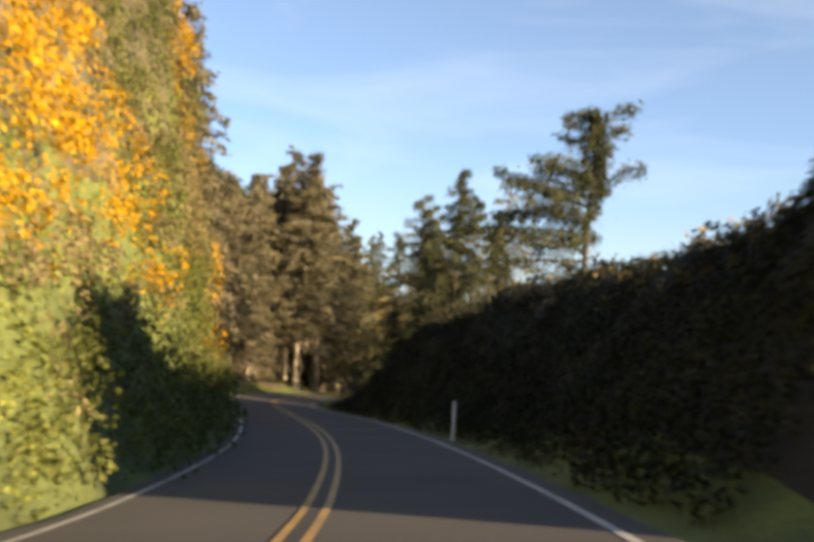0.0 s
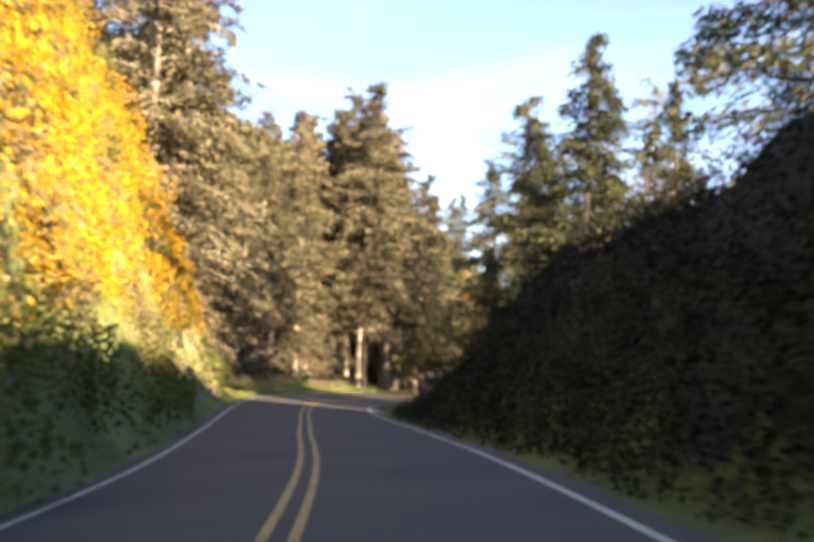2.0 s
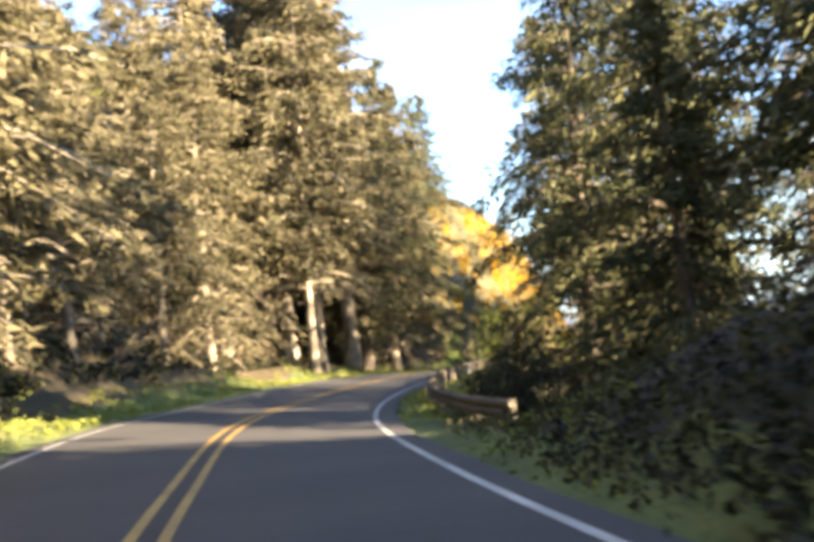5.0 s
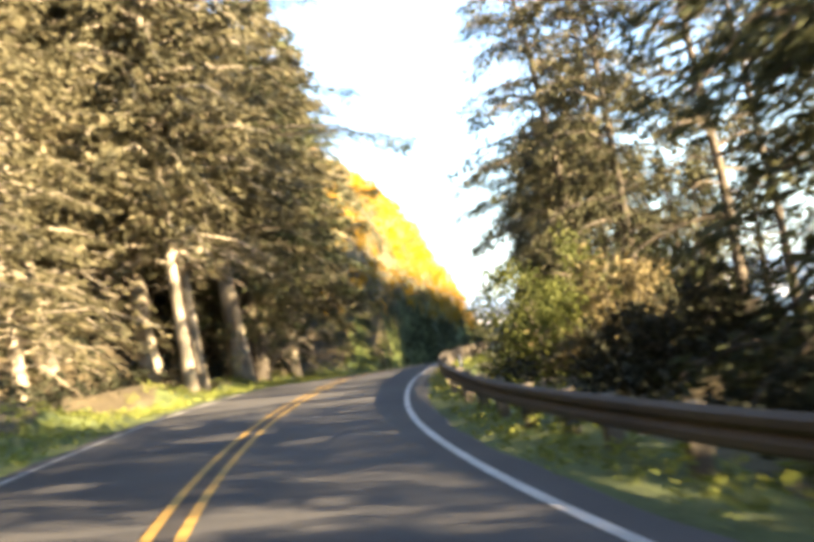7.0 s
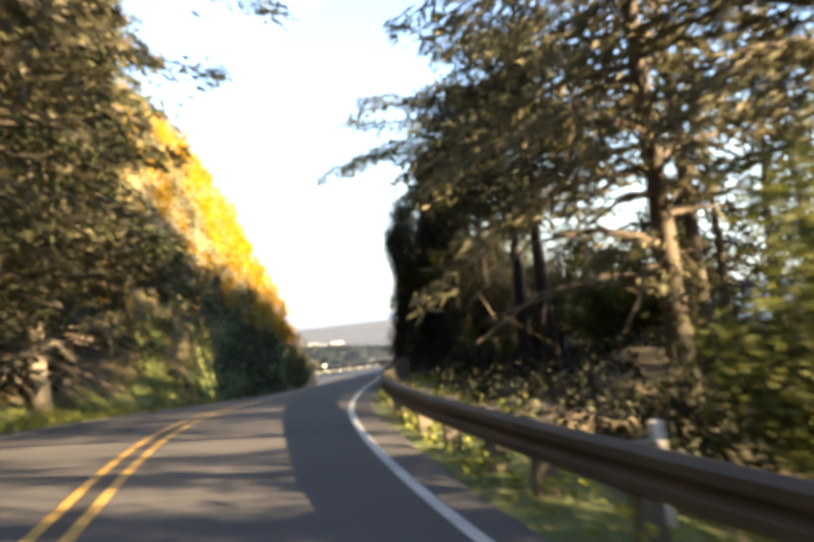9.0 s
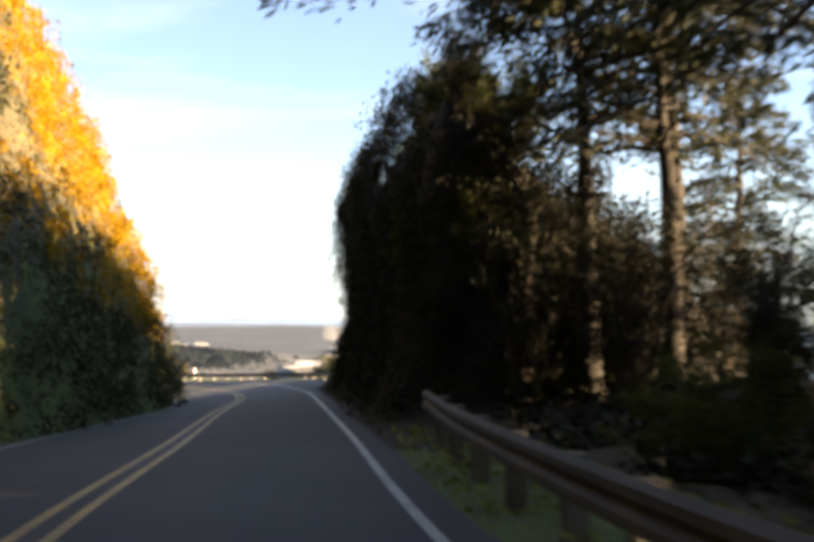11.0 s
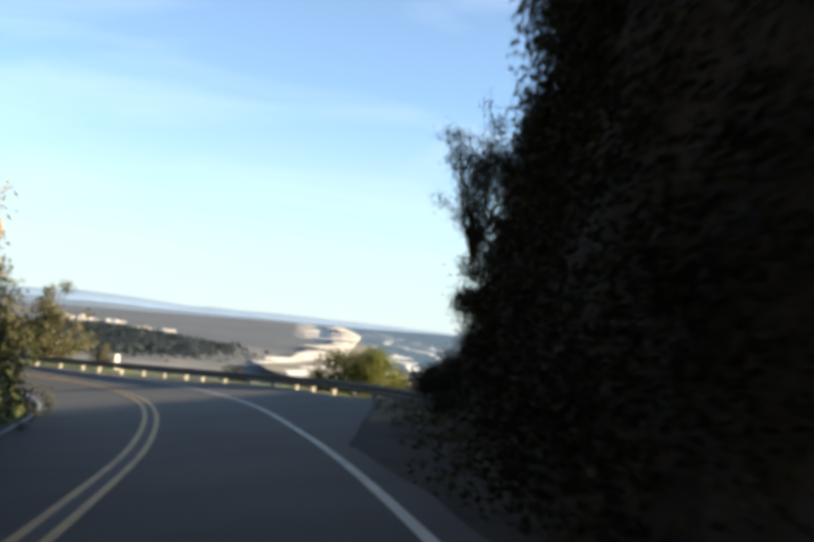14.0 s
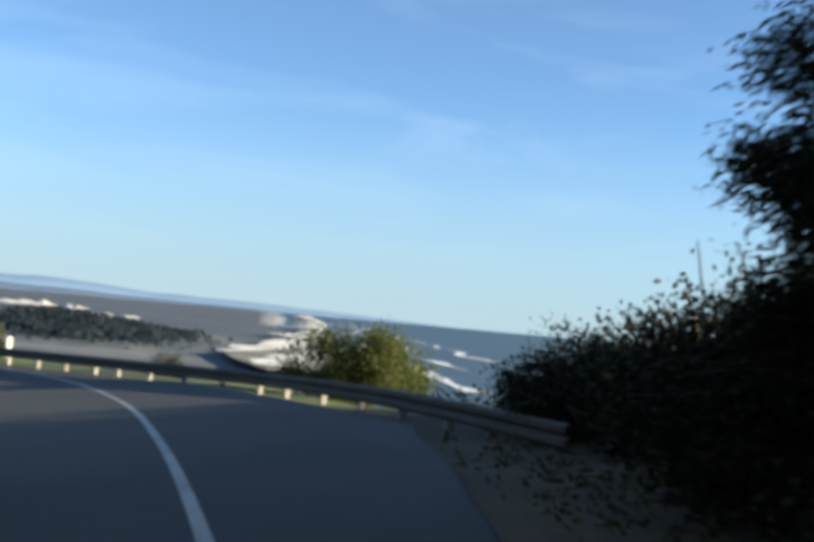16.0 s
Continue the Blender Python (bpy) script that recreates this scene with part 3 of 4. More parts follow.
def conifer(name, seed, tall, spread, bare, needle, bark, trunk_r=0.3, droop=0.15, dense=1.0, lean=0.0, dead=0.25, crown_pow=0.8, one_side=0.0, boughs=(), spray=(0.44, 0.12, 1.0), low=0.55):
    """A coast conifer: tapered trunk, limbs, and a crown of needle sprays. bare: fraction of trunk without needles."""
    rng = np.random.default_rng(seed)
    root = thing(name)
    n = 12
    u = np.linspace(0, 1, n)
    wob = np.cumsum(rng.normal(0, 0.006 * tall, (n, 2)), 0) * u[:, None]
    trunk_pts = np.stack([wob[:, 0] + lean * tall * u**1.5, wob[:, 1], u * tall - 0.4], 1)
    rad = trunk_r * (1 - u) ** 1.25 + 0.02
    rad[0] *= 1.35
    v, f = tube_data(trunk_pts, rad, 8)
    mesh_object("trunk", v, f, bark, smooth=True, parent=root)
    limbs, sprays = [], []
    count = int(tall * 5.2 * dense)
    for k in range(count + len(boughs)):
        t = bare * low + (1 - bare * low) * (k + rng.random()) / count
        if k >= count:
            t = boughs[k - count][0]
        base = np.array([np.interp(t, u, trunk_pts[:, j]) for j in range(3)])
        az = rng.uniform(0, 2 * math.pi)
        reach = spread * (max(0.04, 1 - t) ** crown_pow) * rng.uniform(0.55, 1.25)
        if t < bare:
            reach *= 0.75
        if one_side:
            reach *= 1 + one_side * math.cos(az)
        if k >= count:
            az, reach = boughs[k - count][1:]
        out = np.array([math.cos(az), math.sin(az), 0])
        rise = rng.uniform(-0.1, 0.35) + 0.5 * t
        m = 4
        w = np.linspace(0, 1, m)[:, None]
        pts = base + out * reach * w + np.array([0, 0, 1]) * (rise * reach * w - (droop + 0.35) * reach * w**2)
        pts[1:] += rng.normal(0, 0.05 * reach, (m - 1, 3)) * 0.5
        limbs.append(tube_data(pts, np.linspace(0.025 + 0.014 * reach, 0.01, m), 3))
        if k < count and t < bare and rng.random() < 0.75 or k < count and rng.random() < dead * 0.4:
            # bare twigs
            for _ in range(2):
                q = rng.uniform(0.3, 0.9)
                p0 = np.array([np.interp(q, w[:, 0], pts[:, j]) for j in range(3)])
                tw = np.array([0, 0.5, 1])[:, None]
                dirn = unit(out * 0.6 + rng.normal(0, 0.6, 3))
                limbs.append(tube_data(p0 + dirn * tw * reach * 0.35, [0.015, 0.012, 0.006], 3))
            if t < bare:
                continue
        ns = int((10 + 19 * reach) * dense * spray[2])
        q = rng.uniform(0.06, 1.05, ns) ** 0.85
        c = np.stack([np.interp(q, w[:, 0], pts[:, j]) for j in range(3)], 1)
        side = np.cross(out, [0, 0, 1])
        off = rng.normal(0, 1, ns) * 0.2 * reach * (1.15 - q)
        c = c + side * off[:, None] + rng.normal(0, 0.12, (ns, 3)) - np.array([0, 0, 1]) * np.abs(rng.normal(0, 0.16, ns))[:, None]
        along = out * 0.7 + side * np.sign(off)[:, None] * 0.5 + np.array([0, 0, -0.25])
        sprays.append(leaves(rng, c, along, spray[0], spray[1], 0.4))
    # the leader
    top = trunk_pts[-1] + np.stack([rng.normal(0, 0.1, 14), rng.normal(0, 0.1, 14), -rng.uniform(0, 1.4, 14)], 1)
    sprays.append(leaves(rng, top, np.array([0, 0, 0.6]), 0.5, 0.18, 0.7))
    tagged(mesh_object("branchwork", *merge(limbs), bark, parent=root), kind="stuff")
    quad_cloud("crown", np.concatenate(sprays), needle, root)
    return root


def bush(name, seed, wide, tall, leaf, count=1400, size=0.16, bark=None, upright=0.4, holes=0.25):
    """A rounded, uneven shrub of stems and leaves."""
    rng = np.random.default_rng(seed)
    root = thing(name)
    stems, tips = [], []
    for k in range(40):
        az, el = rng.uniform(0, 2 * math.pi), rng.uniform(0.15, 1.0)
        end = np.array([math.cos(az) * wide * 0.5 * (1.15 - el * 0.9), math.sin(az) * wide * 0.5 * (1.15 - el * 0.9), tall * (0.25 + 0.75 * el)]) * rng.uniform(0.7, 1.08)
        w = np.linspace(0, 1, 4)[:, None]
        pts = end * w + np.array([0, 0, 1]) * (w - w**2) * tall * 0.3 - np.array([0, 0, 0.2])
        pts[1:] += rng.normal(0, 0.03 * wide, (3, 3))
        stems.append(tube_data(pts, [0.03, 0.022, 0.015, 0.006], 4))
        tips.append(pts)
    tagged(mesh_object("branchwork", *merge(stems), bark or M_BARK_DARK, parent=root), kind="stuff")
    # leaves gather in tufts along the stems
    tufts = 130
    stem, q = rng.integers(0, len(tips), tufts), rng.uniform(0.3, 1.04, tufts)
    heart = np.array([[np.interp(a, [0, 1 / 3, 2 / 3, 1], tips[k][:, j]) for j in range(3)] for k, a in zip(stem, q)])
    c = heart[rng.integers(0, tufts, count)] + rng.normal(0, 0.048 * wide, (count, 3)) * np.array([1, 1, 0.8])
    c[:, 2] = np.maximum(c[:, 2], 0.05)
    quad_cloud("foliage", leaves(rng, c, unit(c + np.array([0, 0, upright])), size * 1.7, size, 0.8), leaf, root)
    return root


def ground_at(x, y):
    return height(np.array([[x]]), np.array([[y]]))[0][0, 0]


def place(proto, s, lat, scale=1.0, turn=0.0, sink=0.1, z=None, label=""):
    p = on_road(s, lat)
    zz = ground_at(p[0], p[1]) - sink if z is None else z
    m = pose(p[0], p[1], zz, 0, 0, turn)
    ob = copy_thing(proto, m)
    ob.scale = (scale,) * 3
    if label:
        tagged(ob, label)
    return ob


def drop_proto(proto):
    for o in (*proto.children_recursive, proto):
        bpy.data.objects.remove(o)


SPRUCE = "sunlit olive spruce with bare pale lower limbs beside the road"
DARK = "dark green spruce with drooping limbs on the slope"
SNAG = "tall open conifer with a long bare trunk behind the guardrail"
WIND = "windswept sparse conifer on the bank's crest"
GROUP = "roadside conifers"
trees = {
    "a": tagged(conifer("spruce_tree", 11, 25, 5.6, 0.25, M_NEEDLE, M_BARK, 0.21, low=0.8, dense=1.4, crown_pow=0.62, dead=0.6), SPRUCE, "tree", GROUP),
    "b": tagged(conifer("spruce_tree", 12, 23, 5.8, 0.28, M_NEEDLE, M_BARK, 0.42, low=0.7, dense=1.4, crown_pow=0.5, dead=0.6), SPRUCE, "tree", GROUP),
    "c": tagged(conifer("spruce_tree", 13, 20, 5.2, 0.18, M_NEEDLE, M_BARK, 0.3, dense=1.4, crown_pow=0.55, dead=0.6), SPRUCE, "tree", GROUP),
    "n": tagged(conifer("spruce_tree", 21, 24, 5.4, 0.15, M_NEEDLE, M_BARK, 0.34, dense=1.4, crown_pow=0.5, dead=0.6, droop=0.15), "pale brown spruce with drooping half-bare limbs", "tree", GROUP),
    "d": tagged(conifer("spruce_tree", 14, 19, 5.0, 0.1, M_NEEDLE_DARK, M_BARK_DARK, 0.3, dense=1.3, crown_pow=0.65), DARK, "tree", GROUP),
    "r": tagged(conifer("spruce_tree", 24, 19, 5.2, 0.1, M_NEEDLE_DARK, M_BARK_DARK, 0.3, dense=1.25, crown_pow=0.6, spray=(0.34, 0.085, 1.7)), DARK, "tree", GROUP),
    "k": tagged(conifer("spruce_tree", 26, 13, 4.2, 0.34, M_NEEDLE_DARK, M_BARK_DARK, 0.22, dense=1.2, crown_pow=0.6, dead=0.4, spray=(0.32, 0.085, 2.0)), DARK, "tree", GROUP),
    "s": tagged(conifer("spruce_tree", 27, 8, 2.1, 0.1, M_NEEDLE_DARK, M_BARK_DARK, 0.14, dense=1.2, crown_pow=0.65, spray=(0.26, 0.07, 1.0)), DARK, "tree", GROUP),
    "e": tagged(conifer("spruce_tree", 15, 11, 3.2, 0.08, M_NEEDLE_DARK, M_BARK_DARK, 0.22, dense=1.2, spray=(0.3, 0.08, 2.4)), DARK, "tree", GROUP),
    "w": tagged(conifer("pine_tree", 16, 8.4, 0.8, 0.62, M_NEEDLE_DARK, M_BARK_DARK, 0.14, dense=1.0, crown_pow=0.15, dead=0.5, lean=0.05, droop=-0.15, spray=(0.24, 0.06, 7.0),
                           boughs=((0.96, 0.2, 1.5), (0.9, -0.1, 1.2), (0.97, 2.9, 1.1), (0.9, 3.3, 1.2), (0.82, 3.0, 1.3), (0.66, 0.0, 2.0), (0.76, 3.2, 1.9), (0.72, 2.9, 2.2), (0.68, 3.3, 2.5), (0.64, 2.9, 2.8), (0.6, 3.2, 3.2), (0.56, 3.0, 3.5),
                                   (0.52, 3.3, 3.6), (0.48, 2.9, 3.6), (0.44, 3.2, 3.7), (0.4, 3.0, 3.8), (0.36, 3.3, 3.8), (0.32, 3.0, 3.6), (0.62, 2.3, 2.2), (0.5, 4.0, 2.4), (0.42, 2.3, 2.6), (0.46, 3.7, 3.0))), WIND, "tree", GROUP),
    "t": tagged(conifer("spruce_tree", 29, 15.2, 3.6, 0.06, M_NEEDLE_DARK, M_BARK_DARK, 0.24, dense=1.4, crown_pow=0.72, droop=0.05, dead=0.1, spray=(0.32, 0.085, 2.0)), "pointed dark spruce behind the bank's crest", "tree", GROUP),
    "y": tagged(conifer("spruce_tree", 30, 20, 4.5, 0.24, M_NEEDLE_OLIVE, M_BARK_DARK, 0.24, dense=1.15, crown_pow=0.45, dead=0.4, spray=(0.33, 0.085, 1.8)), "shaggy olive conifer behind the guardrail", "tree", GROUP),
    "h": tagged(conifer("pine_tree", 18, 21, 4.0, 0.32, M_NEEDLE_OLIVE, M_BARK_DARK, 0.19, dense=0.68, crown_pow=0.4, dead=0.4, spray=(0.34, 0.09, 1.65)), SNAG, "tree", GROUP),
    "g": tagged(conifer("pine_tree", 17, 10.6, 4.4, 0.56, M_NEEDLE_SHADED, M_BARK_SHADED, 0.25, dense=0.95, crown_pow=0.22, dead=0.2, low=0.85, spray=(0.3, 0.08, 1.7)), "dark flat-topped pine with a long bare trunk", "tree", GROUP),
}
# kind, station, lateral, scale, turn
STAND = [
    # copse on the outside of the bend
    ("a", 114.8, -5.7, 1.08, 10), ("a", 116.3, -5.8, 1.0, 80), ("b", 121, -5.8, 1.05, 200), ("c", 125.5, -8.2, 1.0, 140), ("c", 128.2, -5.8, 1.0, 30), ("c", 124.2, -5.9, 0.62, 250), ("b", 117.5, -8.2, 1.0, 100),
    ("c", 112, -9.5, 1.1, 260), ("n", 108, -8.5, 0.68, 320), ("c", 104, -9, 0.7, 100), ("b", 119.5, -10.5, 0.95, 45), ("a", 124, -12, 0.9, 190),
    ("d", 132, -7.0, 1.15, 20), ("d", 134.5, -8.6, 0.85, 300), ("b", 128, -11, 0.9, 160), ("d", 139, -7.5, 0.72, 10), ("d", 143, -8.3, 0.6, 70), ("d", 147, -8.5, 0.5, 190),
    ("n", 100, -10, 0.6, 70), ("a", 115, -14, 0.7, 250), ("b", 130.6, -14, 1.0, 75), ("c", 116.7, -12.2, 1.0, 310), ("n", 109, -12.5, 0.75, 200),
    ("c", 123, -15, 0.85, 110), ("b", 134, -13.5, 0.85, 330), ("c", 137, -12.5, 0.75, 60),
    # brown trees past the gorse bank
    ("n", 84.5, -8.4, 1.2, 60), ("n", 87.5, -9.8, 1.05, 150), ("n", 81.5, -9.8, 1.2, 240), ("a", 92, -9.5, 0.75, 15), ("c", 96, -9.2, 0.75, 280), ("b", 86, -14, 1.0, 130),
    ("c", 80, -15, 0.8, 35),
    # behind the dark bank
    ("w", 50.3, 13.9, 1.36, 0), ("t", 71.6, 12.0, 1.1, 30), ("s", 70, 14.0, 1.55, 50), ("r", 82.3, 10.6, 0.96, 130), ("r", 78.5, 14.6, 0.95, 250), ("e", 61, 12.6, 0.8, 30), ("k", 74.5, 11.0, 0.95, 90), ("e", 76.5, 8.6, 0.8, 10),
    ("w", 26, 14, 0.55, 200), ("e", 46, -6.3, 0.55, 80),
    # across the rail on the inside of the bend
    ("r", 88.6, 8.9, 0.85, 20), ("r", 91.5, 11.4, 1.0, 130), ("h", 84, 18, 1.0, 210), ("h", 103, 14.5, 1.0, 300), ("h", 108.5, 12.5, 1.0, 60), ("y", 113.6, 10.2, 0.9, 170), ("y", 117.6, 8.7, 1.0, 90), ("h", 118, 16, 1.0, 90),
    # small spruces added to throw shade on the rail and trunks
    ("s", 114, 12.5, 0.95, 10), ("s", 117.5, 13.2, 1.0, 100), ("s", 121, 12.6, 0.95, 190), ("s", 125, 12, 1.0, 280), ("s", 124, 16, 1.2, 10), ("s", 128.5, 14.5, 1.3, 70), ("s", 133, 13.5, 1.2, 250),
    # the y trees past lateral 22 are out-of-view shade casters, added for the bend
    ("h", 122, 10.5, 0.95, 75), ("y", 131.2, 25, 1.05, 20), ("y", 133.5, 25, 1.05, 250), ("y", 128.5, 24, 1.05, 100), ("y", 126, 26, 1.05, 310), ("y", 116, 23, 0.72, 40), ("y", 119, 25, 0.74, 160), ("y", 122.5, 23.5, 0.72, 270), ("h", 111, 20, 1.0, 200), ("h", 123, 21, 1.0, 270),
    ("g", 127.9, 8.1, 1.0, 265), ("g", 131.9, 7.8, 1.0, 80), ("g", 139.2, 8.6, 0.95, 20), ("g", 141.7, 9.7, 1.0, 300),
    # on the dark cutting
    # e trees past lateral 10 stand out of view, added to shade the road
    ("r", 143, 11.6, 0.52, 40), ("e", 162, 9.0, 0.5, 200), ("e", 165.5, 10.6, 0.75, 60), ("e", 169, 10.6, 0.75, 150), ("e", 172.3, 10.8, 0.75, 240), ("e", 175.2, 10.9, 0.72, 20), ("e", 177.8, 11.6, 0.7, 310), ("e", 174, 13, 0.9, 100), ("e", 177, 14, 0.9, 210),
]
for kind, s, lat, scale, turn in STAND:
    place(trees[kind], s, lat, scale, turn)


def leaning_out(proto, s, lat, scale=1.0):
    """Stand a tree so that its long boughs reach over the road."""
    r = on_road(s, 1) - on_road(s, 0)
    return place(proto, s, lat, scale, math.degrees(math.atan2(r[1], r[0])) + (180 if lat > 0 else 0))


trees["o"] = tagged(conifer("pine_tree", 19, 10.8, 4.2, 0.55, M_NEEDLE_SHADED, M_BARK_SHADED, 0.26, dense=1.2, crown_pow=0.22, dead=0.2, low=0.85, spray=(0.28, 0.07, 2.6), boughs=((0.72, 0.0, 5.9), (0.76, 0.2, 4.9), (0.8, -0.25, 4.8), (0.84, 0.3, 4.6), (0.88, 0.1, 4.4), (0.92, -0.2, 4.2))), "dark pine with a long bough over the road", "tree", GROUP)
trees["p"] = tagged(conifer("spruce_tree", 20, 20, 4.6, 0.12, M_NEEDLE_DARK, M_BARK_DARK, 0.3, dense=1.2, crown_pow=0.65, spray=(0.28, 0.075, 2.0), boughs=((0.36, 0.15, 5.6), (0.44, -0.2, 8.0), (0.5, 0.25, 7.2), (0.6, -0.1, 6.0), (0.72, 0.2, 4.8))), "dark green spruce with long boughs towards the road", "tree", GROUP)
trees["q"] = tagged(conifer("spruce_tree", 22, 7.4, 1.6, 0.02, M_SHRUB_SHADED, M_BARK_DARK, 0.11, dense=2.6, crown_pow=0.5, droop=-0.1, dead=0.2, spray=(0.11, 0.028, 15), boughs=((0.22, 2.8, 2.1), (0.2, 2.6, 1.9))), "dark spruce at the end of the cutting", "tree", GROUP)
place(trees["q"], 174.2, 7.65, 1.0, 0)
place(trees["q"], 172.6, 8.8, 0.8, 120)
leaning_out(trees["o"], 140.2, 7.4)
leaning_out(trees["p"], 123.6, -5.9, 1.12)
for proto in trees.values():
    drop_proto(proto)


# ---- plant cover on the banks ----
def cover(name, seed, s_range, lat_range, per_m2, leaf, mask=None, clump=0.55, n_leaf=16, size=0.2, label="", up=0.35):
    """Clumps of leaves over a stretch of bank, where the mask allows them."""
    rng = np.random.default_rng(seed)
    area = (s_range[1] - s_range[0]) * abs(lat_range[1] - lat_range[0])
    n = int(area * per_m2)
    s, lat = rng.uniform(*s_range, n), rng.uniform(*sorted(lat_range), n)
    p = on_road(s, lat)
    z, _, _ = height(p[:, 0], p[:, 1])
    zx, _, _ = height(p[:, 0] + 0.5, p[:, 1])
    zy, _, _ = height(p[:, 0], p[:, 1] + 0.5)
    normal = unit(np.stack([-(zx - z) / 0.5, -(zy - z) / 0.5, np.ones(n)], 1))
    p = np.stack([p[:, 0], p[:, 1], z], 1)
    rise = z - on_road(s, 0)[:, 2]
    keep = np.ones(n, bool) if mask is None else mask(s, lat, rise, p)
    # steep ground gets more plants for its plan area
    p, normal = p[keep], normal[keep]
    steep = np.clip(1 / np.maximum(normal[:, 2], 0.2), 1, 4)
    rep = np.floor(steep + rng.random(len(p))).astype(int)
    p, normal = np.repeat(p, rep, 0), np.repeat(normal, rep, 0)
    m = len(p)
    tangent = unit(np.cross(normal, rng.normal(0, 1, (m, 3))))
    p = p + tangent * rng.uniform(0, 0.8, (m, 1)) * (rep.repeat(rep) > 1)[:, None]
    r = clump * rng.uniform(0.5, 1.4, m)
    dirs = unit(rng.normal(0, 1, (m, n_leaf, 3)) + normal[:, None] * 0.9 + np.array([0, 0, up]))
    c = p[:, None] + normal[:, None] * (r * 0.25)[:, None, None] + dirs * (r[:, None] * rng.uniform(0.5, 1.0, (m, n_leaf)))[..., None]
    q = leaves(rng, c.reshape(-1, 3), dirs.reshape(-1, 3), size * 1.7, size, 0.7)
    return tagged(quad_cloud(name, q, leaf), label, "shrubs", kind="stuff")


def patch(p, scale, seed):
    return fbm(p[:, 0] / scale + p[:, 2] / scale * 0.7, p[:, 1] / scale, seed)


def face_cover(name, seed, table, side, s_range, up_range, per_m2, leaf, mask=None, clump=0.36, n_leaf=18, size=0.08, label="", bulge=None):
    """Clumps of leaves on a steep face, spread evenly over its height; bulge: metres that they stand out at (station, height)."""
    rng = np.random.default_rng(seed)
    n = int((s_range[1] - s_range[0]) * (up_range[1] - up_range[0]) * per_m2)
    s, r = rng.uniform(*s_range, n), rng.uniform(*up_range, n)
    t = np.array(table, float)
    toe, w1, h1, w2, h2 = [np.interp(s, t[:, 0], t[:, k]) for k in range(1, 6)]
    d = np.where(r < h1, toe + w1 * r / np.maximum(h1, 0.1), toe + w1 + w2 * (r - h1) / np.maximum(h2 - h1, 0.1))
    p = on_road(s, side * d)
    p[:, 2] = on_road(s, side * np.minimum(d, 5))[:, 2] + r
    keep = (r < h2 + 0.3) if mask is None else mask(s, side * d, r, p) & (r < h2 + 0.3)
    s, r, p = s[keep], r[keep], p[keep]
    m = len(p)
    right = np.stack([np.interp(s, ROAD_S, ROAD_R[:, 0]), np.interp(s, ROAD_S, ROAD_R[:, 1]), np.zeros(m)], 1)
    normal = unit(-side * right + np.array([0, 0, 0.35]))
    out = 0.15 + (bulge(s, r) if bulge else 0)
    p = p - side * right * np.broadcast_to(out, m)[:, None]
    rad = clump * rng.uniform(0.5, 1.4, m)
    dirs = unit(rng.normal(0, 1, (m, n_leaf, 3)) + normal[:, None] * 0.7)
    c = p[:, None] + dirs * (rad[:, None] * rng.uniform(0.35, 1.0, (m, n_leaf)) ** 0.5)[..., None]
    return tagged(quad_cloud(name, leaves(rng, c.reshape(-1, 3), dirs.reshape(-1, 3), size * 1.7, size, 0.7), leaf), label, "shrubs", kind="stuff")


def lumpy(seed, amount, scale=2.2, base=0.0):
    return lambda s, r: base + amount * fbm(s / scale, r / scale, seed, 2)


# gorse bank at the start
def bloom(s, r, p):
    """Where the first bank is in bloom: two stretches with scrub between, only above the foot."""
    first = (s < 26 + 2 * patch(p, 5, 6)) & (r > 4.3 + 1.0 * patch(p, 4, 2)) & (r < 10.5 + 2 * patch(p, 5, 3))
    second = (s > 41 - np.clip(r - 6, 0, 5) + 3 * patch(p, 5, 8)) & (r > 3.0 + 0.9 * patch(p, 4, 2))
    return (first | second) & (patch(p, 2.6, 7) > np.where(s < 36, -0.75, -0.35))


face_cover("gorse_cover", 31, LEFT, -1, (-12, 79.5), (2.6, 17), 1.5, M_GORSE, lambda s, l, r, p: bloom(s, r, p), 0.66, 80, 0.075, "blooming yellow gorse on a steep bank", lumpy(5, 0.62, 1.5))
face_cover("green_scrub", 32, LEFT, -1, (-12, 79), (0.3, 17), 1.5, M_SHRUB, lambda s, l, r, p: ~bloom(s, r, p) & (patch(p, 3, 17) < np.where((s > 27) & (s < 48) & (r > 6), -0.35, np.where((s < 30) & (r > 3.5), -0.3, 0.25))) & ~((s > 46) & (r < 3.7) & (r > 1.3) & (patch(p, 3, 5) > -0.35)), 0.68, 66, 0.085, "green scrub on a steep bank", lumpy(6, 0.55, 1.6))
face_cover("dry_bracken", 33, LEFT, -1, (-12, 80), (1.2, 17), 1.5, M_BRACKEN, lambda s, l, r, p: ~bloom(s, r, p) & (patch(p, 3, 17) > np.where((s > 27) & (s < 48) & (r > 6), -0.6, np.where((s < 30) & (r > 3.5), -0.5, 0.0))) & ~((s > 46) & (r < 3.6) & (patch(p, 3, 5) > -0.2)), 0.6, 60, 0.08, "dry brown bracken on a steep bank", lumpy(7, 0.55, 1.7))
cover("green_scrub", 30, (-12, 79), (-8, -24), 0.8, M_SHRUB, lambda s, l, r, p: r > 12, 0.6, 18, 0.14, "green scrub along the bank's crest")
